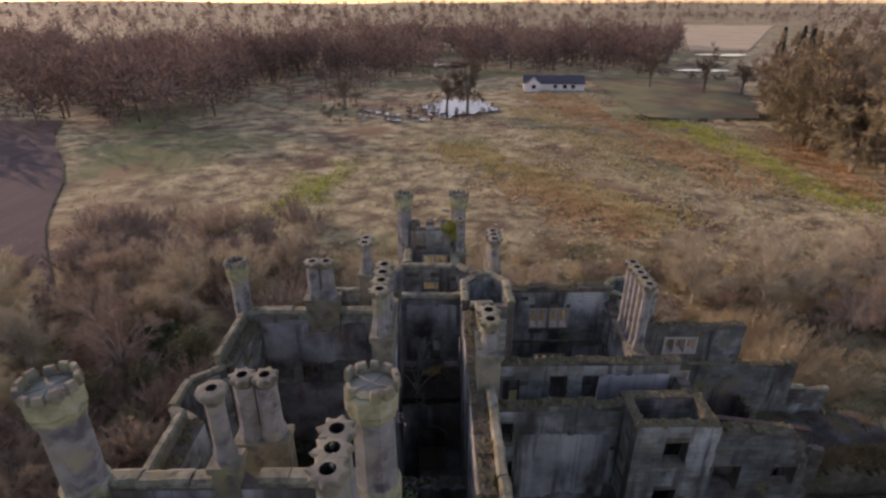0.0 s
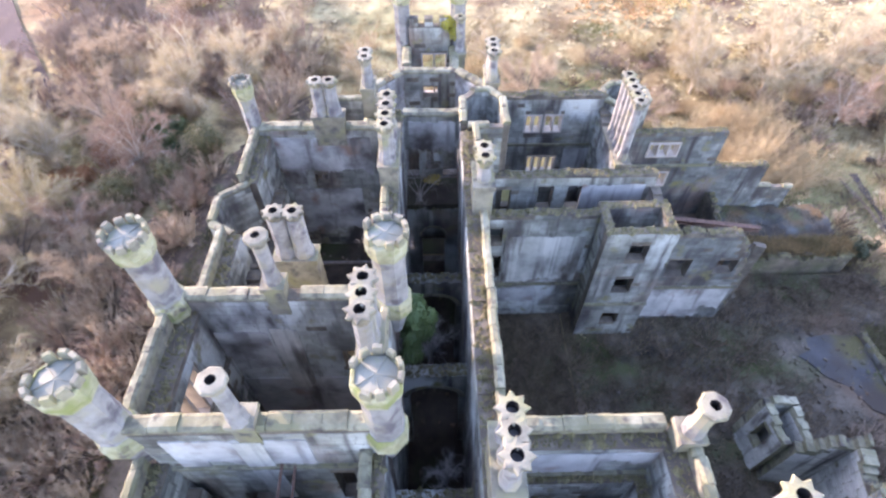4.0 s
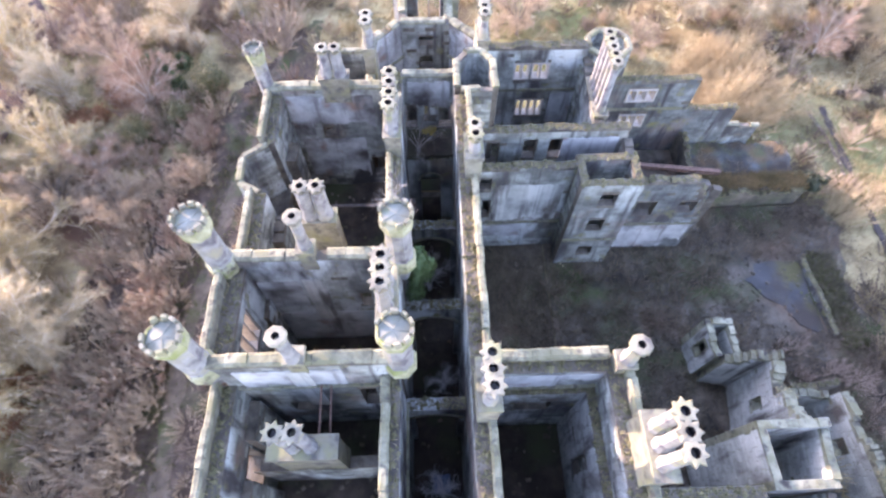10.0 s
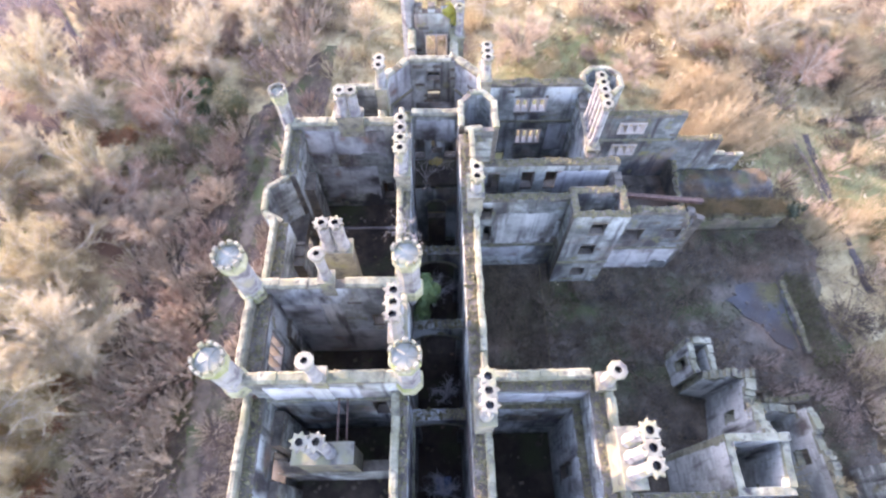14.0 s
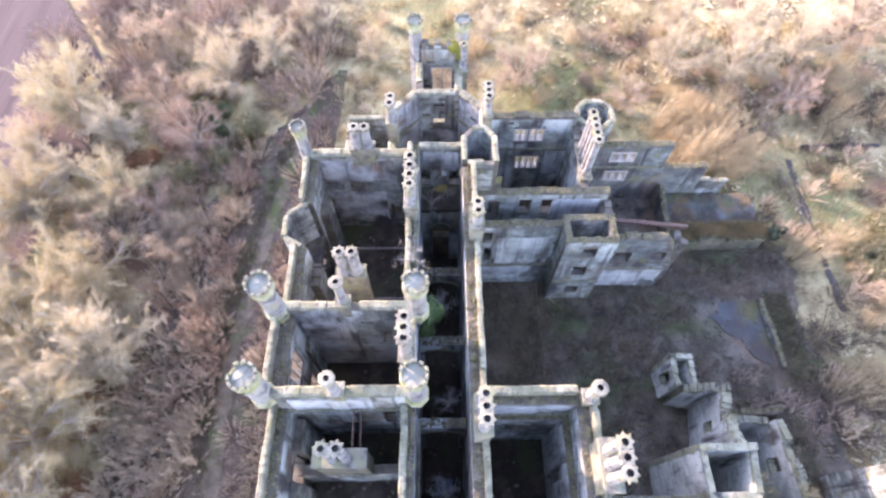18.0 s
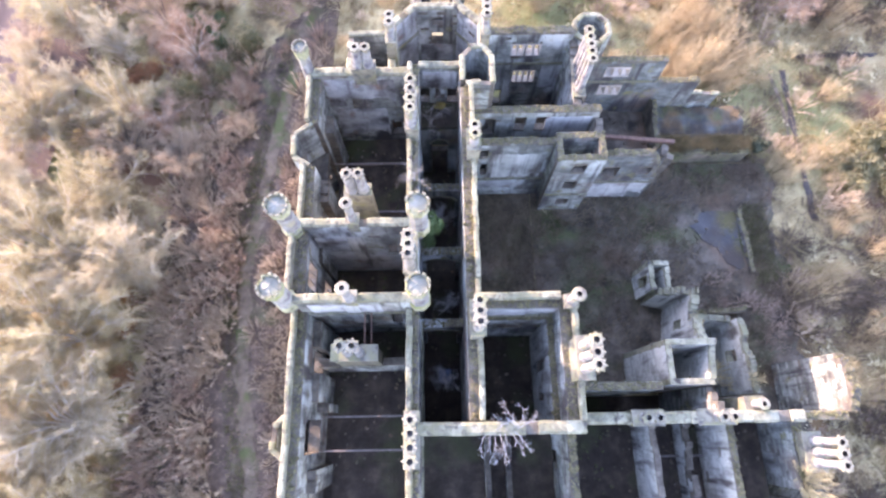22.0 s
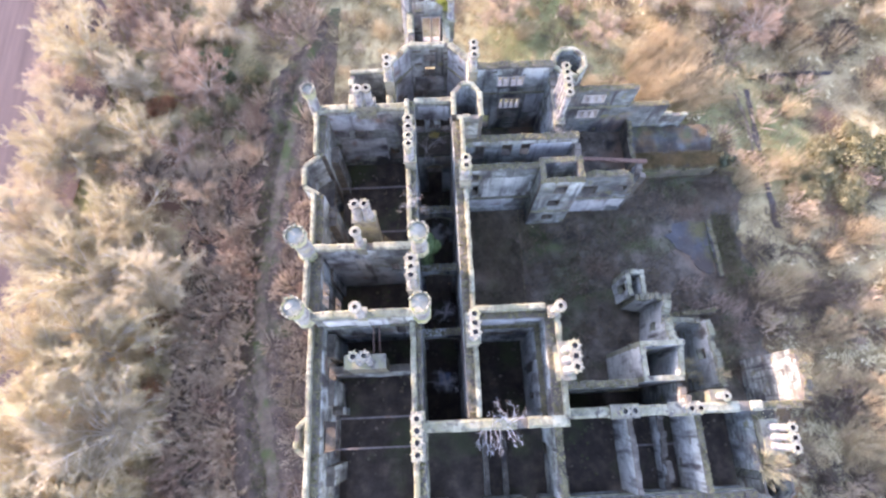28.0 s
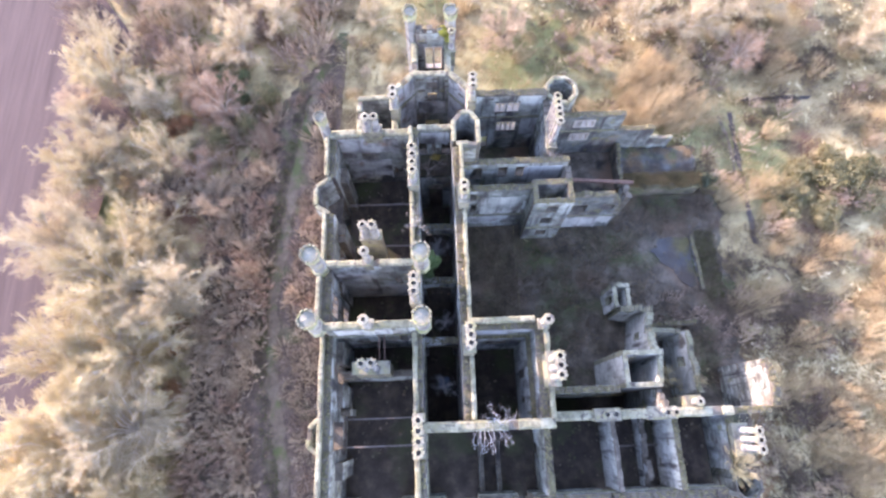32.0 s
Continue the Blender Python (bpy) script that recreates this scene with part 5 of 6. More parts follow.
thicket("bramble_patch", 46, 24.8, 33, 1.8, 12.2, [BRAM[0], SHRUBS["mauve"][1]], "dark dead brambles over the tumbled yard walls", 0.35, 0.7, True)
thicket("bramble_patch", 30, 22.6, 33.5, 19.5, 24.6, [BRAM[1], BRAM[2]], "dark dead brambles along the yard", 0.3, 0.6, True)
thicket("scrub", 44, -42, -14, 34, 64, [SHRUBS["mauve"][1], SHRUBS["rust"][1], SHRUBS["brown"][0]], "leafless mauve-brown scrub in rough grass", 0.8, 1.6)
# dark clumps; the last four rows lay dark twigs in place of shadow bands
for n, x0, x1, y0, y1, lo, hi in ((10, 43.5, 49.5, 42.6, 45.6, 0.9, 1.4), (6, 33.2, 36.6, 40.2, 42.0, 0.6, 1.0), (8, 51.2, 54.5, 41.5, 45.5, 0.8, 1.2), (10, 41.3, 49.2, 37.7, 38.3, 0.4, 0.6), (6, 41.0, 46.0, 34.8, 36.4, 0.4, 0.7), (30, 33.6, 44.5, 9.0, 10.8, 0.8, 1.3), (18, 36.0, 46.5, 5.0, 6.8, 0.7, 1.2), (20, 35.5, 44.0, -3.0, -0.4, 0.8, 1.3), (14, 36.5, 43.0, -9.5, -7.5, 0.8, 1.2)):
    thicket("bramble_patch", n, x0, x1, y0, y1, [BRAM[0], BRAM[2]], "dark bramble clumps, some laid as shadow bands on the grass", lo, hi)
thicket("scrub", 48, 17, 42, 38, 57, [SHRUBS["mauve"][0], SHRUBS["brown"][0], SHRUBS["mauve"][2]], "leafless mauve-brown scrub behind the castle", 0.5, 1.0)
scatter(26, 22, 40, -16, -8.8, BRAM + SHRUBS["brown"], "bare shrub before the castle's front", 0.5, 1.0, 1.2)
scatter(64, -12, 34, 34, 62, SHRUBS["pale"] + SHRUBS["brown"] + BRAM + WISP, "low winter scrub beyond the castle", 0.5, 1.0, 1.6)
for x, y, s in ((23.5, 33.5, 1.5), (26, 34.5, 1.7), (28.5, 36, 1.6), (30, 34, 1.4), (25, 37, 1.6), (21, 35, 1.2), (28, 39.5, 1.9), (31, 38, 1.7), (24.5, 40, 1.6), (33, 35.5, 1.5), (27, 42, 1.7), (31, 42.5, 1.6)):
    plant("shrub", x, y, [("crown", prng.choice(WISP))], "tall straw-coloured wispy scrub behind the service wing", "shrub", "wild shrubs", s, None, 0.3)
# scrub along the yard whose dark twigs also fill in the shadow band there
for x, y, s in ((33.4, 25.4, 1.0), (33.2, 27.2, 0.9), (33.8, 23.6, 1.1), (34.4, 21.5, 0.9), (32.6, 29.4, 0.9), (30.8, 31.6, 0.8), (27.5, 32.2, 0.8), (34.5, 12.6, 1.0), (33.6, 10.2, 1.0), (35.6, 15.4, 1.2), (40.2, 15.7, 1.2), (38.0, 14.6, 1.0), (42.0, 15.0, 1.0), (34.2, 6.2, 1.1), (33.6, 3.0, 1.0), (36.0, 7.5, 1.0), (25.6, 31.9, 0.7), (31.9, 24.3, 0.8), (29.5, 24.2, 0.7), (26.4, 24.1, 0.7), (23.8, 24.0, 0.7)):
    plant("bramble", x, y, [("crown", prng.choice(BRAM))], "dark bramble bank that also deepens the yard edge's shadow band", "shrub", "yard brambles", s * 1.1)
for x, y in ((28.4, -3.2), (29.6, -4.6), (28.6, -6.2), (30.6, -2.6), (31.4, -5.4), (29.8, -7.8), (28.2, -8.6), (32.2, -7.4), (31.8, -3.8)):
    plant("bramble", x, y, [("crown", prng.choice(BRAM + SHRUBS["brown"]))], "tangled dead brambles beside the offices", "shrub", "yard brambles", prng.uniform(0.6, 1.0))
for x, y in ((5, 10), (7, 13), (10, 11.5), (6, 16.5), (12, 15), (15, 12), (16, 17), (20, 15.5), (22, 18), (12.5, 8.6), (15, 7), (13, 4), (12, 18.2), (27, 10.5), (25.5, 9), (29, 8), (31, 10), (22, 21), (24, 22.5), (28, 22), (31, 23), (26, 2.5), (24.5, 20)):
    plant("bramble", x, y, [("crown", prng.choice(BRAM))], "dark bramble clump in the shaded court", "shrub", "court brambles", prng.uniform(0.5, 1.0), 0.1)
EVER = leafy_mesh(31, 5.0, 2.4, 3600, 0.16)
plant("evergreen_bush", -26.5, 42.5, [("crown", EVER)], "dense dark green evergreen bush", "bush", "", 0.85)
plant("evergreen_bush", -26.0, 39.2, [("crown", EVER)], "dense dark green evergreen bush", "bush", "", 0.7)
OLIVE = leafy_mesh(36, 4.0, 2.6, 3600, 0.13, PALELEAF)
plant("evergreen_bush", -22.1, 39.4, [("crown", OLIVE)], "loose olive-green bush among bare scrub", "bush", "", 0.85)
for x, y, s in ((-28, 34.5, 0.75), (-31, 33, 0.6), (-24.5, 35.5, 0.7), (-29.5, 46, 0.8), (-22.5, 31.5, 0.5)):
    plant("evergreen_bush", x, y, [("crown", OLIVE)], "dull olive-brown bush in the scrub", "bush", "", s)
DARKB = leafy_mesh(37, 3.0, 1.1, 1800, 0.11, mat("holly_leaf", [(0.3, (0.022, 0.034, 0.018)), (0.7, (0.055, 0.075, 0.036))], 1.2, 0.7, 0))
plant("evergreen_bush", 33.2, 25.9, [("crown", DARKB)], "narrow dark evergreen at the terrace corner", "bush", "", 1.0)
for x, y, k in ((4.5, 12, 0.7), (6.4, 9.2, 0.6), (7.6, 15.2, 0.8), (11.2, 13.4, 0.9), (9.4, 17.2, 0.8), (13.6, 10.4, 0.9), (14.6, 15.2, 0.8), (17.4, 14.2, 0.9), (19.4, 18.6, 0.8), (23.0, 15.4, 0.7), (16.4, 9.4, 0.7), (11.0, 5.4, 0.6), (23.4, 12.2, 0.7), (26.4, 11.2, 0.8), (30.2, 6.4, 0.8), (27.8, 4.4, 0.8), (26.2, 6.2, 0.6), (21.6, 20.0, 0.6), (25.6, 22.0, 0.8), (29.6, 21.4, 0.8)):
    plant("shrub", x, y, [("crown", prng.choice(BRAM))], "thin bare brush growing in the shaded yard", "shrub", "yard brush", k, 0.1)
BRACK = leafy_mesh(38, 1.8, 2.2, 3000, 0.10, mat("dead_bracken", [(0.3, (0.17, 0.075, 0.035)), (0.7, (0.36, 0.18, 0.085))], 1.2, 0.9, 0, obj=0.2))
for x, y, s in ((-32, 41.3, 1.0), (-30.0, 38.6, 0.9), (-33.0, 37.2, 0.8), (-31.5, 44, 0.8), (-34.5, 36.2, 0.7), (-30.5, 8, 0.7), (-31.0, 11, 0.6), (-30.2, 3, 0.7)):
    plant("bracken", x, y, [("crown", BRACK)], "rust-orange patch of dead bracken", "bracken", "", s)
RHO = leafy_mesh(32, 1.6, 2.2, 2400, 0.15, PALELEAF)
for x, y, s in ((50, 26, 1.2), (53, 23.5, 1.0), (48, 22.5, 0.9), (54.5, 27.5, 0.9), (46.5, 27.5, 0.8), (43.5, 22, 0.7), (45.2, 24.6, 0.8), (50, 29, 0.9), (42.2, 24.2, 0.6), (47.5, 20.6, 0.7)):
    plant("evergreen_bush", x, y, [("crown", RHO)], "low evergreen bush with glossy pale leaves", "bush", "", s)
IVY = leafy_mesh(33, 5.2, 1.3, 3800, 0.10, mat("ivy_leaf", [(0.3, (0.06, 0.12, 0.04)), (0.7, (0.14, 0.24, 0.09))], 1.2, 0.6, 0))
b = plant("ivy_bush", -1.1, 13.4, [("crown", IVY)], "green ivy bush growing against the corridor turret", "bush", "", 1.0, 8.6)
YIVY = leafy_mesh(34, 2.4, 0.75, 1600, 0.09, mat("yellow_ivy", [(0.3, (0.22, 0.23, 0.035)), (0.7, (0.50, 0.48, 0.09))], 1.2, 0.8, 0, thin=0.3))
plant("ivy_bush", 1.2, 39.5, [("crown", YIVY)], "yellow-green ivy over the gate turret's shoulder", "bush", "", 1.0, 11.8)
plant("ivy_bush", -0.26, 26.2, [("crown", leafy_mesh(39, 0.7, 0.5, 500, 0.08, mat("yellow_weed", [(0.3, (0.32, 0.25, 0.06)), (0.7, (0.55, 0.44, 0.14))], 1.5, 0.8, 0)))], "yellowed weeds on the corridor ledge", "bush", "", 1.0, 9.15)
TWIG["white"] = mat("bleached_twigs", [(0.3, (0.29, 0.27, 0.24)), (0.7, (0.44, 0.42, 0.38))], 0.8, 1.0, 0, obj=0.15)
TWIG["bright"] = mat("silvery_twigs", [(0.3, (0.60, 0.60, 0.58)), (0.7, (0.80, 0.80, 0.78))], 0.8, 1.0, 0, obj=0.15)
SMALL = list(zip(("stem", "crown"), tree_meshes(9, 5.0, 1.7, 8, 5, 5, 4, colour="bright", tw=0.5, width=0.012, bark=TWIG["bright"])))
plant("sapling", 0.0, 2.4, SMALL, "bare pale sapling rooted in the corridor", "tree", "saplings", 1.0, 0.2)
plant("sapling", 0.3, 9.5, SMALL, "bare sapling rooted in the corridor", "tree", "saplings", 0.9, 0.2)
plant("sapling", -0.6, 17.6, SMALL, "bare sapling rooted in the corridor", "tree", "saplings", 1.2, 0.2)
WSAP = list(zip(("stem", "crown"), tree_meshes(12, 1.9, 2.0, 6, 4, 3, 2, low=0.12, colour="white", tw=0.5, width=0.008, bark=TWIG["white"])))
for x, y, z, s in ((-1.0, 24.6, 9.2, 1.6), (-2.3, 16.3, 14.9, 0.9), (12.6, 25.2, 9.6, 0.8)):
    plant("sapling", x, y, WSAP, "small bare sapling rooted in the ruined masonry", "tree", "wall saplings", s, z)
TWIG["silver"] = mat("weathered_twigs", [(0.3, (0.24, 0.26, 0.27)), (0.7, (0.40, 0.42, 0.43))], 0.8, 1.0, 0, obj=0.1)
br = random.Random(61)
V, F, TV, TF = [], [], [], []
for k in range(13):
    a = -math.pi / 2 + (k - 4) * 0.36 if k < 9 else br.uniform(0.3, 2.8)
    p, d = Vector((0.17 * (k - 4), 0, 0.05)), Vector((1.25 * math.cos(a), math.sin(a), 0.35 if k < 9 else 0.9)).normalized()
    for step in range(5):
        q = p + d * br.uniform(0.30, 0.52)
        limb(V, F, p, q, 0.022 - 0.003 * step, 0.019 - 0.003 * step, 5)
        if step > 0:
            for _ in range(3):
                e = q + (d + Vector((br.uniform(-1, 1), br.uniform(-1, 1), br.uniform(-0.4, 0.6)))).normalized() * br.uniform(0.25, 0.5)
                limb(V, F, q, e, 0.009, 0.004, 3)
                for _ in range(2 + step):
                    twig(TV, TF, q.lerp(e, br.uniform(0.4, 1)), Vector((br.uniform(-1, 1), br.uniform(-1, 1), br.uniform(-0.6, 1))).normalized(), br.uniform(0.12, 0.30), 0.006, br)
        p, d = q, (d + Vector((br.uniform(-0.6, 0.6), br.uniform(-0.5, 0.4), br.uniform(-0.45, 0.15)))).normalized()
plant("sapling", 3.3, -1.75, [("stem", soup("stem", V, F, TWIG["silver"])), ("crown", soup("crown", TV, TF, TWIG["silver"]))], "pale crooked sapling sprawling over the wall head", "tree", "wall saplings", 1.0, 15.2, 0.0)

for x, y, z, s in ((26.7, -5.6, 8.8, 1.1), (26.6, -6.4, 8.8, 1.0), (22.6, 2.3, 5.6, 0.75), (25.6, 1.4, 3.0, 0.7), (31.9, 2.4, 8.6, 0.5), (32.0, 0.6, 8.4, 0.5), (21.3, 6.6, 6.4, 0.5), (25.5, 1.8, 6.5, 0.5), (31.6, 1.6, 8.9, 0.4), (31.5, -0.4, 8.6, 0.35)):
    plant("shrub", x, y, [("crown", SHRUBS["pale"][0])], "straw-coloured dead shrub rooted in a broken wall", "shrub", "wall shrubs", s, z)

# grass, one sheet of blades
GRASS = mat("dead_grass", [(0.3, (0.19, 0.145, 0.075)), (0.5, (0.345, 0.28, 0.15)), (0.7, (0.53, 0.45, 0.275))], 0.35, 1.0, 0, island=0.35, thin=0.45, spots=(((0.16, 0.17, 0.06), 0.05, 0.62, 0.70),))
gr = np.random.RandomState(3)
P = []
for n, x0, x1, y0, y1, h in ((12000, 33.5, 66, -14, 60, 0.55), (8000, -14, 34, 33, 66, 0.6), (4500, -45, -13, -14, 62, 0.5), (6000, -60, 90, 62, 130, 0.7), ):
    q = gr.rand(n, 3)
    P += [(x0 + (x1 - x0) * a, y0 + (y1 - y0) * b, h * (0.5 + c)) for a, b, c in q]
V, F = [], []
for x, y, h in P:
    if not clear(x, y) and not (3 < x < 24 and 8 < y < 19.5):
        continue
    z = ground_height(x, y)
    for i in range(5):
        a, l = gr.uniform(0, 6.28), h * gr.uniform(0.6, 1.2)
        sx, sy = 0.035 * math.cos(a + 1.57), 0.035 * math.sin(a + 1.57)
        bx, by = x + gr.uniform(-0.3, 0.3), y + gr.uniform(-0.3, 0.3)
        k = len(V)
        V += [(bx - sx, by - sy, z - 0.05), (bx + sx, by + sy, z - 0.05), (bx + l * 0.6 * math.cos(a) + 0.4 * h, by + l * 0.6 * math.sin(a) + 0.25 * h, z + l * 0.6)]
        F.append((k, k + 1, k + 2))
tagged(part("grass", soup("grass", V, F, GRASS), None), "long dead winter grass in tufts", "grass", kind="stuff")
for nm, rows, m, lab in (("weeds", ((5200, 2.6, 9, 7.4, 21.3, 0.34), (9000, 9.3, 34, 1.8, 24.6, 0.36), (250, 22.5, 33, 26.6, 31.2, 0.35)), mat("dull_weeds", [(0.3, (0.07, 0.058, 0.038)), (0.5, (0.145, 0.12, 0.08)), (0.7, (0.25, 0.20, 0.13))], 0.5, 1.0, 0, island=0.4), "dull brown weeds over the shaded yard"),
                         ("terrace_weeds", ((1700, 22.5, 32.8, 25.3, 26.9, 0.40),), mat("ochre_weeds", [(0.3, (0.11, 0.10, 0.045)), (0.5, (0.23, 0.17, 0.08)), (0.7, (0.36, 0.25, 0.12))], 0.35, 1.0, 0, island=0.4, thin=0.3), "ochre and green weeds along the terrace edge"),
                         ("green_grass", ((1300, 31.2, 33.4, 11.5, 20, 0.25), (500, 36.7, 39, 24.8, 27.8, 0.25), (1100, -21.8, -20.3, -12, 42, 0.3), (300, -20.5, -18.8, -12, 42, 0.25), (600, 9.3, 24, 13, 21, 0.2)), mat("winter_grass", [(0.3, (0.09, 0.095, 0.045)), (0.7, (0.19, 0.185, 0.09))], 0.5, 1.0, 0, island=0.4, thin=0.4), "short green winter grass")):
    V, F = [], []
    for n, x0, x1, y0, y1, h in rows:
        for x, y, c in gr.rand(n, 3):
            x, y = x0 + (x1 - x0) * x, y0 + (y1 - y0) * y
            if 24 < x < 31 and 13 < y < 19.3 and c > 0.12 and (x - 24.6) + (y - 13) > 3.2:
                continue
            if nm == "green_grass" and x < 0:
                x += path_x(y) + 19.9
            z = 2.0 if 22.2 < x < 32.4 and 25.2 < y < 30.6 else 0.05
            for i in range(5):
                a, l = gr.uniform(0, 6.28), h * gr.uniform(0.5, 1.3)
                bx, by = x + gr.uniform(-0.25, 0.25), y + gr.uniform(-0.25, 0.25)
                k = len(V)
                V += [(bx - 0.03 * math.sin(a), by + 0.03 * math.cos(a), z), (bx + 0.03 * math.sin(a), by - 0.03 * math.cos(a), z), (bx + l * 0.8 * math.cos(a), by + l * 0.8 * math.sin(a), z + l * 0.9 + 0.1)]
                F.append((k, k + 1, k + 2))
    tagged(part(nm, soup(nm, V, F, m), None), lab, "grass", kind="stuff")

# far woods, field trees, water and houses
WOOD = mat("far_wood", [(0.3, (0.115, 0.080, 0.064)), (0.5, (0.185, 0.130, 0.104)), (0.7, (0.28, 0.20, 0.165))], 0.02, 1.0, 0, island=0.35, thin=0.25)
wr = random.Random(21)


def wood(name, spots, label, size=1.0, n=90):
    """A mass of bare crowns: each tree a trunk and an uneven, open dome of fine branches."""
    V, F = [], []
    for x, y, h in spots:
        base = hill_height(x, y)
        lobes = [(wr.uniform(-0.18, 0.18) * h, wr.uniform(-0.18, 0.18) * h, h * wr.uniform(0.24, 0.74), h * wr.uniform(0.20, 0.32)) for _ in range(7)]
        for i in range(n):
            lx, ly, lz, lr = wr.choice(lobes)
            d = Vector((wr.gauss(0, 1), wr.gauss(0, 1), wr.gauss(0, 1) + 0.3)).normalized()
            a = Vector((x + lx, y + ly, lz + base)) + d * lr * wr.random() ** 0.5
            d = (d + Vector((wr.uniform(-1, 1), wr.uniform(-1, 1), wr.uniform(-0.6, 1.1))) * 0.8).normalized()
            twig(V, F, a, d, h * 0.12 * wr.uniform(0.5, 1.4), 0.2 * size * wr.uniform(0.5, 1.2), wr)
        limb(V, F, Vector((x, y, base - 0.3)), Vector((x, y, base + h * 0.55)), h * 0.018, h * 0.008, 4)
    return tagged(part(name, soup(name, V, F, WOOD), None), label, "woodland", kind="stuff")


def grove(n, x0, x1, y0, y1, lo, hi, fits):
    out = []
    while len(out) < n:
        x, y = wr.uniform(x0, x1), y0 + (y1 - y0) * wr.random() ** 1.4
        if fits(x, y):
            out.append((x, y, wr.uniform(lo, hi)))
    return out


wood("middle_woodland", grove(330, -80, 190, 240, 430, 14, 21, lambda x, y: x < 106 + 0.46 * (y - 257) and not (x > 0 and y < 262) and not (2 < x < 16 and y < 330)), "dense bare brown wood behind the white bungalow", 1.6, 190)
wood("far_woodland", grove(520, -900, 1000, 430, 1250, 13, 20, lambda x, y: abs(x) < 0.95 * y and not (0.40 < x / y < 0.66 and y < 860)), "band of bare brown woodland below the skyline", 3.0, 60)
wood("hill_woodland", grove(620, -1900, 2300, 1250, 3400, 16, 26, lambda x, y: abs(x) < 0.95 * y and noise.noise(Vector((x * 0.0022, y * 0.0022, 4))) > -0.12), "dark woods on the far hills", 9.0, 40)
wood("left_woodland", [(-62 - 170 * wr.random(), 134 + 190 * wr.random(), wr.uniform(13, 21)) for _ in range(300)], "bare brown wood beyond the ploughed field", 1.5, 240)
BROWN = [list(zip(("trunk", "crown"), tree_meshes(s, 13.0, 5.8, 11, 9, 7, 7, low=0.16, colour=col, tw=0.8, width=0.075, bark=TWIG["wood"]))) for s, col in ((41, "wood"), (42, "olive"), (43, "wood"))]
for k in range(84):
    x, y = (81 + 48 * wr.random() ** 1.4, 96 + 95 * wr.random()) if k < 62 else (90 + 50 * wr.random(), 38 + 58 * wr.random())
    x += 0.5 * max(0, y - 118)
    plant("wood_tree", x, y, BROWN[k % 3], "tall bare brown tree at the pasture's edge", "tree", "wood trees", wr.uniform(1.15, 1.75))


def conifer_mesh(seed, h, spread):
    r = random.Random(seed)
    V, F = [], []
    for i in range(2200):
        t = r.random() ** 0.8
        q, k = r.uniform(0, 6.283), r.uniform(0.55, 1.05)
        rad = spread * (1 - t) * k * (0.8 + 0.2 * math.sin(t * 60))
        twig(V, F, Vector((rad * math.cos(q), rad * math.sin(q), h * (0.08 + 0.92 * t))), Vector((math.cos(q), math.sin(q), -0.35)).normalized(), 0.8, 0.16, r)
    return soup("crown", V, F, mat("conifer_needles", [(0.3, (0.022, 0.035, 0.022)), (0.7, (0.055, 0.075, 0.045))], 0.5, 0.9, 0))


CONE, CONETRUNK = conifer_mesh(51, 20.0, 3.6), soup("trunk", *lathe([(0.34, -0.3), (0.2, 8), (0.05, 18)], 7), BARK)
for x, y in ((143, 214), (150, 220), (157, 216), (149, 229), (163, 226), (138, 224)):
    plant("conifer", x, y, [("trunk", CONETRUNK), ("crown", CONE)], "dark green conifer in the bare wood", "tree", "conifers", wr.uniform(0.9, 1.15))
wood("pond_copse", [(-12 + 22 * wr.uniform(-1, 1), 158 + 14 * wr.uniform(-1, 1), wr.uniform(1.2, 2.4)) for _ in range(60)] + [(7 + 10 * math.cos(a) * wr.uniform(0.75, 1.3), 168 + 12 * math.sin(a) * wr.uniform(0.75, 1.3), wr.uniform(0.8, 1.8)) for a in [0.21 * i for i in range(30)]] + [(-20 - 30 * wr.random(), 170 + 80 * wr.random(), wr.uniform(5, 11)) for _ in range(40)], "low scrub round the pond", 0.5, 110)
for x, y, s in ((9.5, 158, 1.15), (3.5, 160, 1.0), (-27, 165, 0.9), (83, 212, 1.0), (97.5, 198, 1.05), (108, 192, 1.0), (92, 235, 0.8)):
    plant("field_tree", x, y, TALL[int(x) % 2], "tall bare field tree with a high crown", "tree", "field trees", s)
WATER = bpy.data.materials.new("pond_water")
WATER.use_nodes = True
wb = WATER.node_tree.nodes["Principled BSDF"]
wb.inputs["Base Color"].default_value = (0.02, 0.025, 0.03, 1)
wb.inputs["Roughness"].default_value = 0.06
nz = WATER.node_tree.nodes.new("ShaderNodeTexNoise")
nz.inputs["Scale"].default_value = 0.8
bp = WATER.node_tree.nodes.new("ShaderNodeBump")
bp.inputs["Strength"].default_value = 0.05
WATER.node_tree.links.new(nz.outputs[0], bp.inputs["Height"])
WATER.node_tree.links.new(bp.outputs[0], wb.inputs["Normal"])
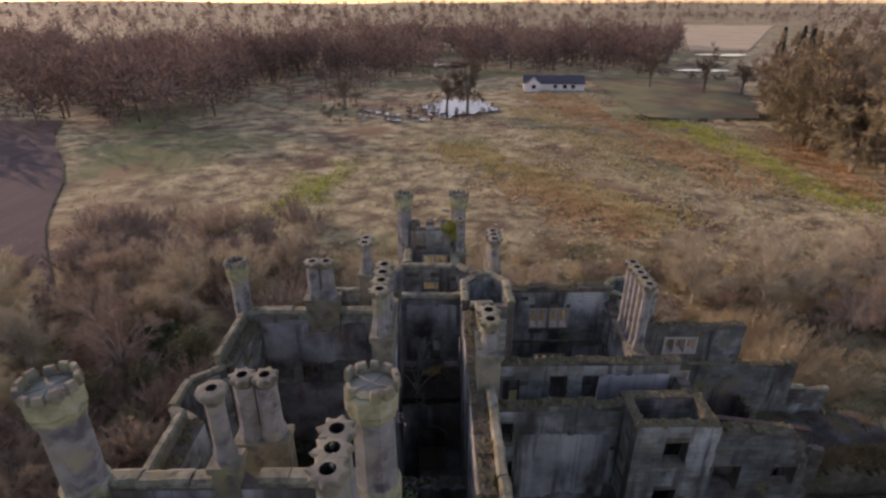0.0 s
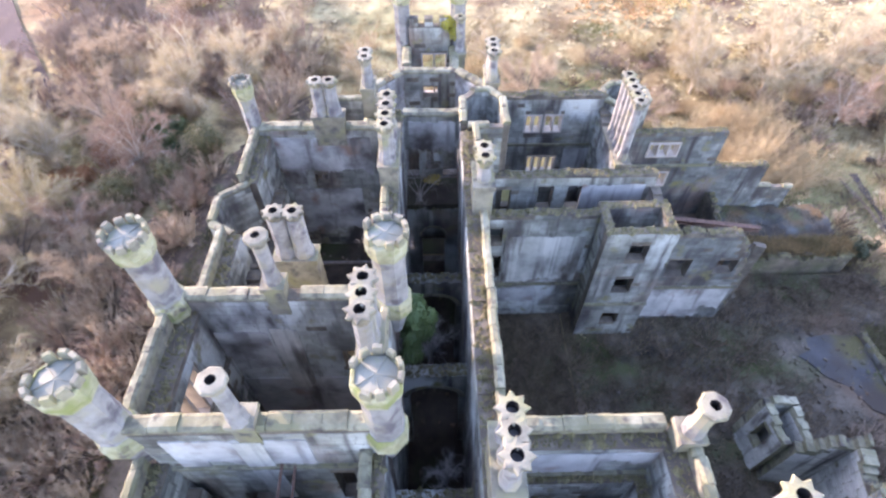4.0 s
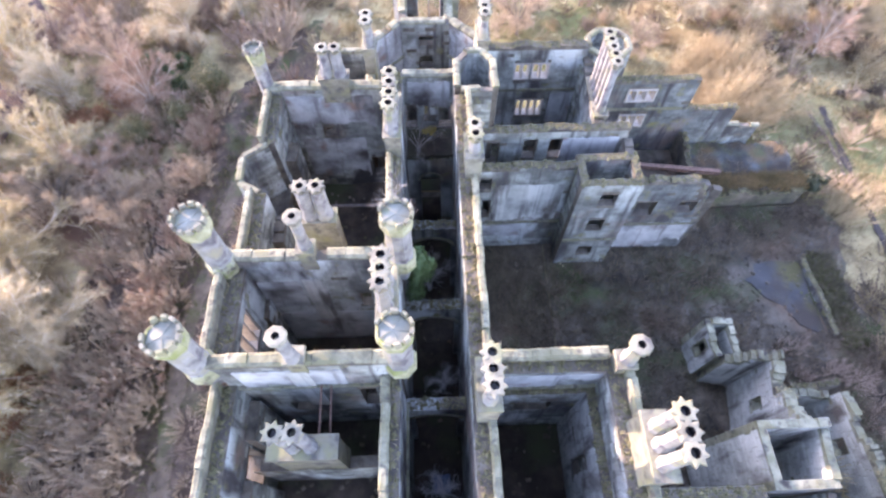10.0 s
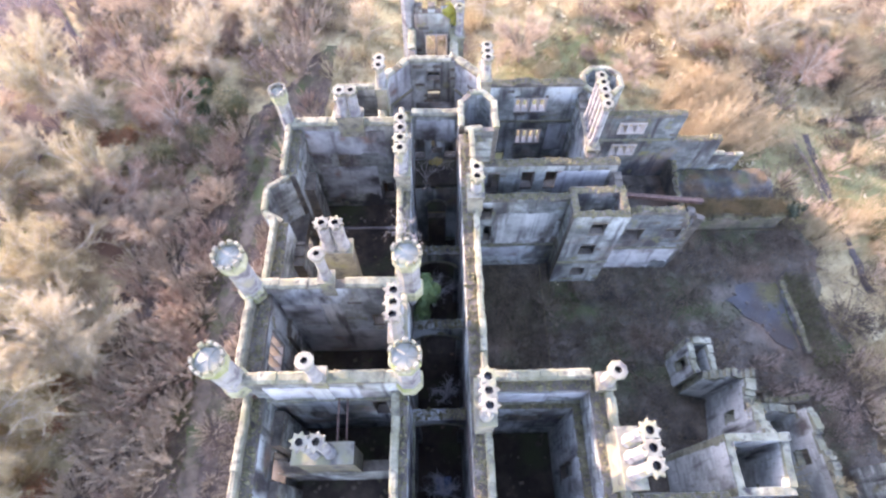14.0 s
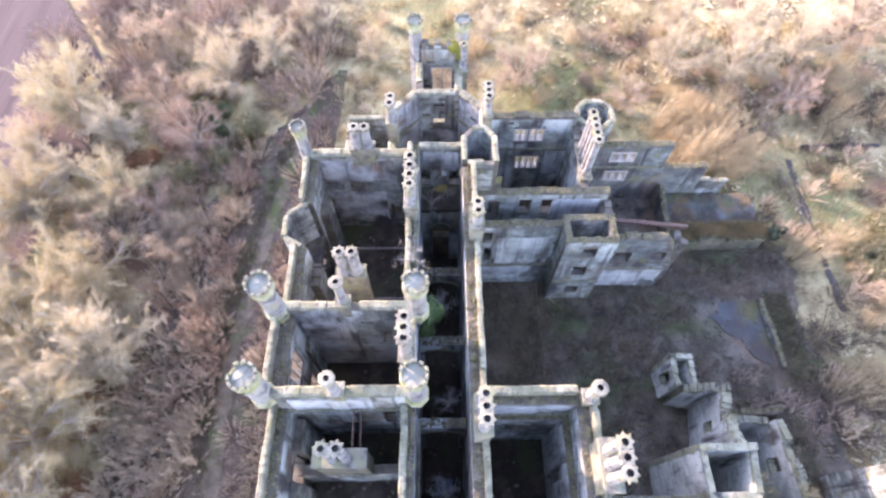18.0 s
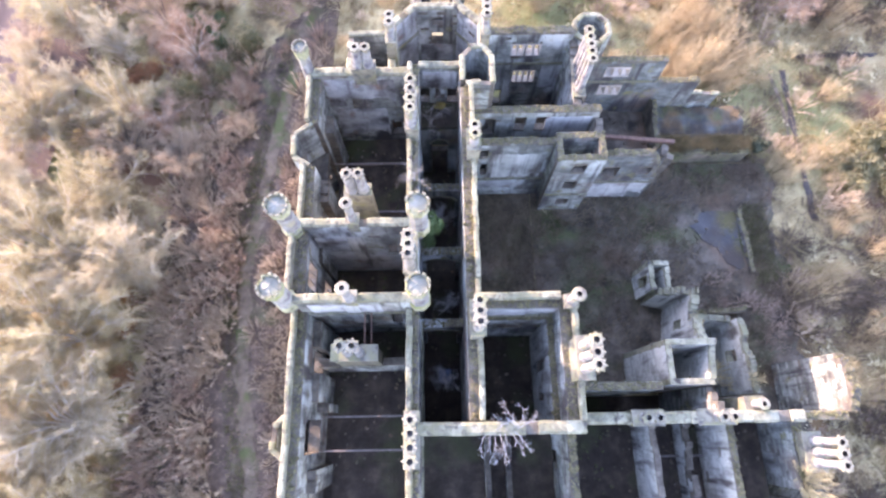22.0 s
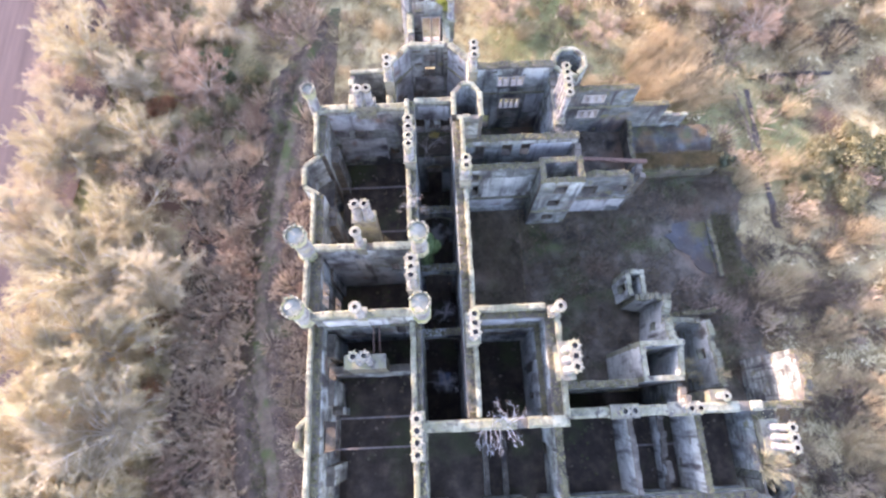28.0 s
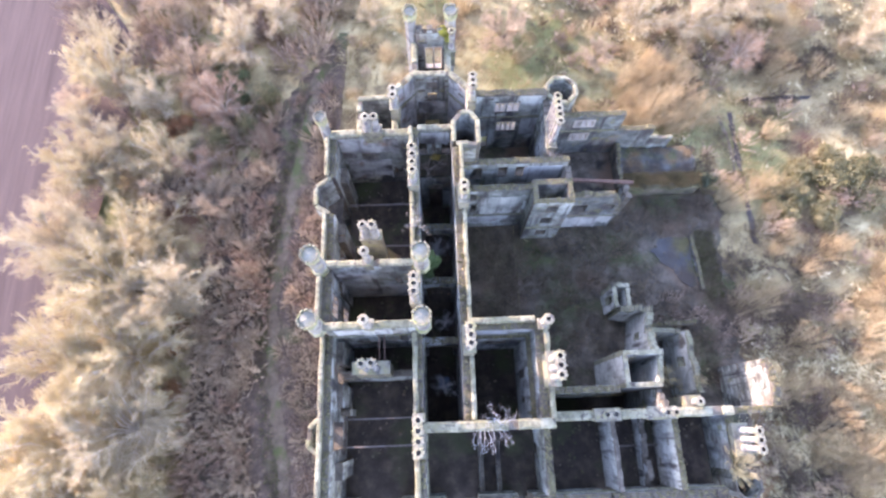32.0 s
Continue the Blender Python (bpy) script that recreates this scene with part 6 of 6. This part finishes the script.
for nm, cx, cy, rx, ry, lab in (("pond", 7, 168, 10.5, 13, "shining pond among scrub"), *(("puddle", -22 + 26 * wr.random(), 146 + 18 * wr.random(), wr.uniform(0.5, 1.6), wr.uniform(0.8, 2.2), "small bright puddle among scrub") for _ in range(22)), ("lake", 126, 264, 15, 5, "narrow stretch of bright water"), ("lake", 178, 345, 15, 8, "narrow stretch of bright water"), ("lake", 8, 292, 10, 12, "bright flood water in the far field")):
    V, F = [], []
    for i in range(64):
        q = 2 * math.pi * i / 64
        k = 1 + 0.5 * noise.noise(Vector((math.cos(q) * 2 + cx, math.sin(q) * 2, 1))) + 0.25 * noise.noise(Vector((math.cos(q) * 6 + cx, math.sin(q) * 6, 4)))
        V.append((cx + rx * k * math.cos(q), cy + ry * k * math.sin(q), 0.55))
    F = [tuple(range(64))]
    tagged(part(nm, soup(nm, V, F, WATER), None), lab, "water", kind="structure")
WHITE = mat("white_render", [(0.3, (0.70, 0.70, 0.68)), (0.7, (0.82, 0.82, 0.80))], 0.8, 0.85, 0.2, 10)
SLATE = mat("slate_roof", [(0.3, (0.05, 0.052, 0.06)), (0.7, (0.10, 0.10, 0.115))], 1.5, 0.7, 0.3, 12)
GLASS = mat("dark_glass", [(0.3, (0.02, 0.02, 0.025)), (0.7, (0.03, 0.03, 0.035))], 1.0, 0.1, 0)


def bungalow(x, y, turn, length, label):
    ob = thing("bungalow", x, y, 0, label, "house")
    ob.rotation_euler = (0, 0, turn)

    def wing(x0, x1, y0, y1, ridge_x, hw, hr):
        V, F = [], []
        add_box(V, F, x0, x1, y0, y1, -0.3, hw)
        if ridge_x:
            ym = (y0 + y1) / 2
            k = len(V)
            V += [(x0, y0, hw), (x0, y1, hw), (x0, ym, hr), (x1, y0, hw), (x1, y1, hw), (x1, ym, hr)]
            F += [(k, k + 2, k + 1), (k + 3, k + 4, k + 5)]
            R = [(x0 - 0.3, y0 - 0.4, hw - 0.25), (x1 + 0.3, y0 - 0.4, hw - 0.25), (x1 + 0.3, ym, hr + 0.05), (x0 - 0.3, ym, hr + 0.05), (x0 - 0.3, y1 + 0.4, hw - 0.25), (x1 + 0.3, y1 + 0.4, hw - 0.25)]
            RF = [(0, 1, 2, 3), (3, 2, 5, 4)]
        else:
            xm = (x0 + x1) / 2
            k = len(V)
            V += [(x0, y0, hw), (x1, y0, hw), (xm, y0, hr), (x0, y1, hw), (x1, y1, hw), (xm, y1, hr)]
            F += [(k, k + 1, k + 2), (k + 3, k + 5, k + 4)]
            R = [(x0 - 0.4, y0 - 0.3, hw - 0.25), (x0 - 0.4, y1 + 0.3, hw - 0.25), (xm, y1 + 0.3, hr + 0.05), (xm, y0 - 0.3, hr + 0.05), (x1 + 0.4, y0 - 0.3, hw - 0.25), (x1 + 0.4, y1 + 0.3, hw - 0.25)]
            RF = [(0, 3, 2, 1), (3, 4, 5, 2)]
        part("wall", soup("wall", V, F, WHITE), None, ob, "white rendered wall")
        top = [(a, b, c + 0.15) for a, b, c in R]
        part("roof", soup("roof", R + top, RF + [tuple(i + 6 for i in f) for f in RF], SLATE), None, ob, "dark slate roof")
    wing(-length / 2, length / 2, -3.5, 3.5, True, 2.7, 5.0)
    wing(-length / 2 + 1, -length / 2 + 6, -5.5, -3.4, False, 2.7, 4.7)
    for wx in (-length / 2 + 3.5, 0.5, 4, 7):
        V, F = [], []
        yy = -5.55 if wx < -2 else -3.55
        add_box(V, F, wx - 0.7, wx + 0.7, yy, yy + 0.1, 0.9, 2.2)
        part("window", soup("window", V, F, GLASS), None, ob)


bungalow(44.5, 207, -0.12, 22, "white rendered bungalow with a dark slate roof")
bungalow(-42, 300, 0.2, 14, "white far-off cottage with a dark roof")

# ---- fittings ----
def bar(name, p, q, w, h, material, label, category, group=""):
    p, q = Vector(p), Vector(q)
    V, F = [], []
    L = (q - p).length
    add_box(V, F, 0, L, -w / 2, w / 2, -h / 2, -h / 2 + h * 0.18)
    add_box(V, F, 0, L, -w / 2, w / 2, h / 2 - h * 0.18, h / 2)
    add_box(V, F, 0, L, -w * 0.12, w * 0.12, -h / 2 + h * 0.18, h / 2 - h * 0.18)
    ob = tagged(new(name, soup(name, V, F, material)), label, category, group)
    ob.matrix_world = Matrix.Translation(p) @ (q - p).to_track_quat("X", "Z").to_matrix().to_4x4()
    return ob


bar("steel_beam", (13.9, 23.6, 8.3), (21.9, 23.6, 7.0), 0.35, 0.35, IRON, "long red rusted steel beam over the service wing", "beam")
bar("floor_beam", (15.95, -4.2, 5.0), (20.95, -4.2, 5.0), 0.16, 0.24, BEAM, "grey scaled iron beam between the office walls", "beam", "hall beams")
bar("floor_beam", (-10.2, -0.75, 7.0), (-2.7, -0.75, 7.0), 0.14, 0.2, BEAM, "thin grey iron floor beam spanning the front hall", "beam", "hall beams")
bar("floor_beam", (-10.2, -3.3, 7.0), (-2.7, -3.3, 7.0), 0.14, 0.2, BEAM, "thin grey iron floor beam spanning the front hall", "beam", "hall beams")
bar("floor_beam", (-10.5, 17.6, 5.2), (-2.7, 17.6, 5.2), 0.14, 0.2, BEAM, "thin grey iron floor beam spanning the rear hall", "beam", "hall beams")
bar("floor_beam", (-10.5, 22.6, 5.2), (-2.7, 22.6, 5.2), 0.14, 0.2, BEAM, "thin grey iron floor beam spanning the rear hall", "beam", "hall beams")
bar("tie_rod", (-5.9, 6.4, 13.6), (-5.9, 3.6, 13.2), 0.09, 0.09, IRON, "dark iron tie rod from wall to chimney", "rod", "tie rods")
bar("tie_rod", (-5.45, 6.4, 13.4), (-5.45, 3.6, 12.8), 0.09, 0.09, IRON, "dark iron tie rod from wall to chimney", "rod", "tie rods")
bar("joist", (-8.0, 15.2, 9.6), (-5.0, 14.3, 9.7), 0.16, 0.16, BARK, "broken timber joist beside the chimney", "joist")

# stone window frames with mullions
def window(wx, wy, z, w, h, n, label, m=FRAME, turn=0.0, deep=0.40):
    ob = thing("window_frame", wx, wy, z, label, "window frame", "mullioned windows", "structure")
    ob.rotation_euler = (0, 0, turn)
    d = 0.12
    for nm, x0, x1, z0, z1 in (("jamb", -w / 2, -w / 2 + d, 0, h), ("jamb", w / 2 - d, w / 2, 0, h), ("lintel", -w / 2 + d, w / 2 - d, h - d, h), ("sill", -w / 2 + d, w / 2 - d, 0, d)) + tuple(("mullion", -w / 2 + w * k / n - d / 2, -w / 2 + w * k / n + d / 2, d, h - d) for k in range(1, n)):
        V, F = [], []
        add_box(V, F, x0, x1, -deep, deep, z0, z1)
        part(nm, soup(nm, V, F, m), None, ob)


for hx, hw in ((3.08, 1.3), (4.57, 1.45)):
    window(4.2 + hx, 32.7, 8.5, hw, 1.65, 2, "pale stone mullioned window frame without glass")
window(4.2 + 4.17, 32.7, 4.3, 2.4, 1.95, 4, "wide pale stone mullioned window frame without glass")
for z, hw, hh in ((7.4, 2.4, 1.35), (4.4, 2.3, 1.5)):
    window(17.0, 31.0, z, hw, hh, 3, "pale stone mullioned window frame without glass")

window(-10.55, 9.25, 11.4, 2.0, 2.8, 3, "pale stone mullioned window frame in the keep", FRAME, math.pi / 2, 0.5)
window(-10.55, 9.25, 5.4, 2.0, 3.2, 3, "pale stone mullioned window frame in the keep", FRAME, math.pi / 2, 0.5)
window(-0.05, 39.8, 7.0, 2.1, 4.0, 2, "pale stone window frame in the porch front", FRAME, 0, 0.32)


# surviving plaster on inner faces
def plaster(wy, x0, x1, z0, z1, seed, label, m=PLASTER, face=-1):
    """A sheet of old wall plaster with a broken lower and side edge, standing just proud of the stone."""
    r = random.Random(seed)
    V, F = [], []
    n = max(6, int((x1 - x0) / 0.13))
    lo = r.uniform(0, 0.5)
    for i in range(n):
        a, e = x0 + (x1 - x0) * i / n, x0 + (x1 - x0) * (i + 1) / n
        lo = min(1.4, max(0, lo + r.uniform(-0.16, 0.16)))
        if r.random() < 0.025:
            lo = r.uniform(0, 1.6)
        hi = z1 - 0.25 * abs(noise.noise(Vector((i * 0.21, seed, 2)))) - r.uniform(0, 0.05)
        add_box(V, F, a, e, *sorted((wy, wy + face * 0.045)), z0 + lo, hi)
    tagged(part("plaster", soup("plaster", V, F, m), None), label, "plaster", kind="structure")


plaster(26.89, -10.3, -4.2, 8.5, 12.6, 1, "mauve-grey plaster left on the rear hall's end wall")
plaster(26.89, -10.0, -5.2, 3.0, 8.2, 2, "stained plaster left low on the end wall")
plaster(12.10, -9.9, -7.6, 9.7, 13.6, 3, "pale plaster patch on the keep's wall")
plaster(12.08, -7.4, -6.25, 8.2, 13.9, 13, "pale limewashed chimney breast on the keep's wall", LIME)
plaster(6.42, -7.15, -6.15, 9.4, 15.8, 14, "pale limewashed chimney breast below the parapet", LIME)
plaster(12.11, -9.8, -3.4, 4.0, 9.2, 4, "stained plaster low on the keep's wall")
plaster(6.46, -9.6, -4.6, 12.6, 15.9, 5, "bleached plaster below the keep's parapet")
plaster(26.68, -1.7, 1.2, 11.4, 13.9, 6, "grey plaster left on the corridor's end wall")
plaster(24.16, 9.2, 13.2, 7.0, 10.8, 7, "grey plaster on the east range's cross wall")
plaster(20.98, 14.3, 20.3, 0.4, 4.2, 8, "pale render low on the service wing")
plaster(21.47, 4.3, 9.3, 4.3, 9.0, 21, "white limewash patch on the court's north wall", LIME)
plaster(21.47, 2.9, 6.8, 0.6, 3.6, 22, "stained limewash low on the court's north wall")
plaster(32.33, 10.0, 12.0, 3.4, 7.0, 9, "pale plaster recess in the east range")
plaster(6.22, 2.6, 7.8, 12.75, 14.7, 10, "bluish white plaster inside the east block")
plaster(34.58, -2.0, 1.2, 5.0, 7.6, 12, "brown plaster in the polygonal hall")

# rubble heaps on the floors and fallen stones in the yard
rb = random.Random(8)
V, F = [], []
for (x0, x1, y0, y1, n, zf) in ((-9.3, -3, -6, 6, 60, 4.6), (-9.3, -3, 7.4, 11.8, 40, 4.8), (-9.3, -3, 13, 26, 80, 2.1), (-1.8, 1.3, -1, 24, 50, 0), (10, 26, -7, -2, 110, 4.3), (2.6, 7.4, -1, 6, 40, 4.3), (17, 24, 5, 13, 120, 0), (25, 30, 12.8, 19, 30, 0), (22, 33, 2, 24, 160, 0), (4.5, 13, 25, 32, 70, 0), (9.3, 16, 1.6, 6, 40, 0), (15, 22, 22, 30, 80, 1.1)):
    for _ in range(n):
        x, y, s = rb.uniform(x0, x1), rb.uniform(y0, y1), rb.uniform(0.05, 0.15)
        k = len(V)
        add_box(V, F, x - s, x + s, y - s * 0.7, y + s * 0.7, zf + 0.05, zf + 0.15 + s * 0.9 + 0.3 * max(0, noise.noise(Vector((x * 0.35, y * 0.35, 9)))))
        a = rb.uniform(0, 3)
        V[k:] = [(x + (p - x) * math.cos(a) - (q - y) * math.sin(a), y + (p - x) * math.sin(a) + (q - y) * math.cos(a), r + rb.uniform(-0.06, 0.06)) for p, q, r in V[k:]]
tagged(part("rubble", soup("rubble", V, F, FLOOR), None), "fallen stones scattered over the floors", "rubble", kind="stuff")

OV = [Vector(p) for p in ((1, 0, 0), (0, 1, 0), (-1, 0, 0), (0, -1, 0), (0.2, 0.1, 1))]
OF = [(0, 1, 4), (1, 2, 4), (2, 3, 4), (3, 0, 4)]
# moss and weeds on the broken wall tops
mr = random.Random(14)
for ob, cols, h in MOSSY:
    V, F = [], []
    for u0, u1, t in cols:
        for _ in range(int((u1 - u0) * 64) + 1):
            u, v, s = mr.uniform(u0, u1), mr.uniform(-h, h) * 0.92, mr.uniform(0.02, 0.085) if mr.random() > 0.10 else mr.uniform(0.09, 0.19)
            k = len(V)
            V += [(u + p.x * s * mr.uniform(0.8, 1.3), v + p.y * s * mr.uniform(0.8, 1.3), t - 0.004 + p.z * s * mr.uniform(0.5, 1.2)) for p in OV]
            F += [tuple(k + i for i in f) for f in OF]
    part("moss", soup("moss", V, F, MOSS), None, ob, "ochre moss and dead weeds on the wall head", "stuff")
    V, F = [], []
    for u0, u1, t in cols:
        for _ in range(int((u1 - u0) * mr.uniform(2, 16))):
            u, v, a, l = mr.uniform(u0, u1), mr.uniform(-h, h) * 0.85, mr.uniform(0, 6.28), mr.uniform(0.12, 0.42)
            k = len(V)
            V += [(u - 0.018 * math.sin(a), v + 0.018 * math.cos(a), t - 0.01), (u + 0.018 * math.sin(a), v - 0.018 * math.cos(a), t - 0.01), (u + 0.55 * l * math.cos(a), v + 0.55 * l * math.sin(a), t + l)]
            F.append((k, k + 1, k + 2))
    if V:
        part("dead_grass", soup("dead_grass", V, F, GRASS), None, ob, "straw-coloured dead grass on the wall head", "stuff")

# copings, one stone each
CV, CF = [], []
for x in (0, 1):
    CV += [(x, -1, 0), (x, 1, 0), (x, 1, 0.14), (x, 0.55, 0.24), (x, -0.55, 0.24), (x, -1, 0.14)]
CF = [(5, 4, 3, 2, 1, 0), (6, 7, 8, 9, 10, 11)] + [(i, (i + 1) % 6, (i + 1) % 6 + 6, i + 6) for i in range(6)]
COPING = soup("coping_stone", CV, CF, COPE)
for ob, cols, h, off in COPES:
    end = cols[-1][1]
    u = 0.0
    while u < end - 0.1:
        l = min(mr.uniform(0.75, 1.15), end - u)
        ts = [t for c0, c1, t in cols if c1 > u and c0 < u + l]
        u2 = u + l
        if mr.random() > 0.06 and max(ts) - min(ts) < 0.3:
            c = part("coping_stone", COPING, None, ob)
            c.location = (u + 0.008, off + mr.uniform(-0.03, 0.03), max(ts) - 0.01 + mr.uniform(-0.02, 0.03))
            c.scale = (l - 0.016, h + 0.05, mr.uniform(0.9, 1.1))
            c.rotation_euler = (mr.uniform(-0.04, 0.04), mr.uniform(-0.015, 0.015), mr.uniform(-0.012, 0.012))
        u = u2

# single ashlar blocks of the nearest wall heads
BV, BF = [], []
add_box(BV, BF, 0, 1, -1, 0, 0, 1)
BLOCKS_M = {}
for key, ramp_rows, sp in (("stone", ASHLAR, STAINS), ("crust", CRUST, STAINS[1:]), ("lime", [(0.3, (0.225, 0.242, 0.22)), (0.5, (0.395, 0.42, 0.38)), (0.7, (0.55, 0.58, 0.53))], STAINS[2:4])):
    BLOCKS_M[key] = soup("ashlar_block", BV, BF, mat("ashlar_block_" + key, ramp_rows, 0.4, 0.92, 0.5, 12, obj=0.13, spots=sp))
for ob, h, (u0, u1, za, zb, side, p) in BLOCKS:
    c = part("ashlar_block", BLOCKS_M["lime" if "yard" in ob.name else "crust" if "service" in ob.name else "stone"], None, ob)
    c.location = (u0, side * (h - 0.02) if side < 0 else h + p, za)
    c.scale = (u1 - u0, p + 0.02, zb - za)
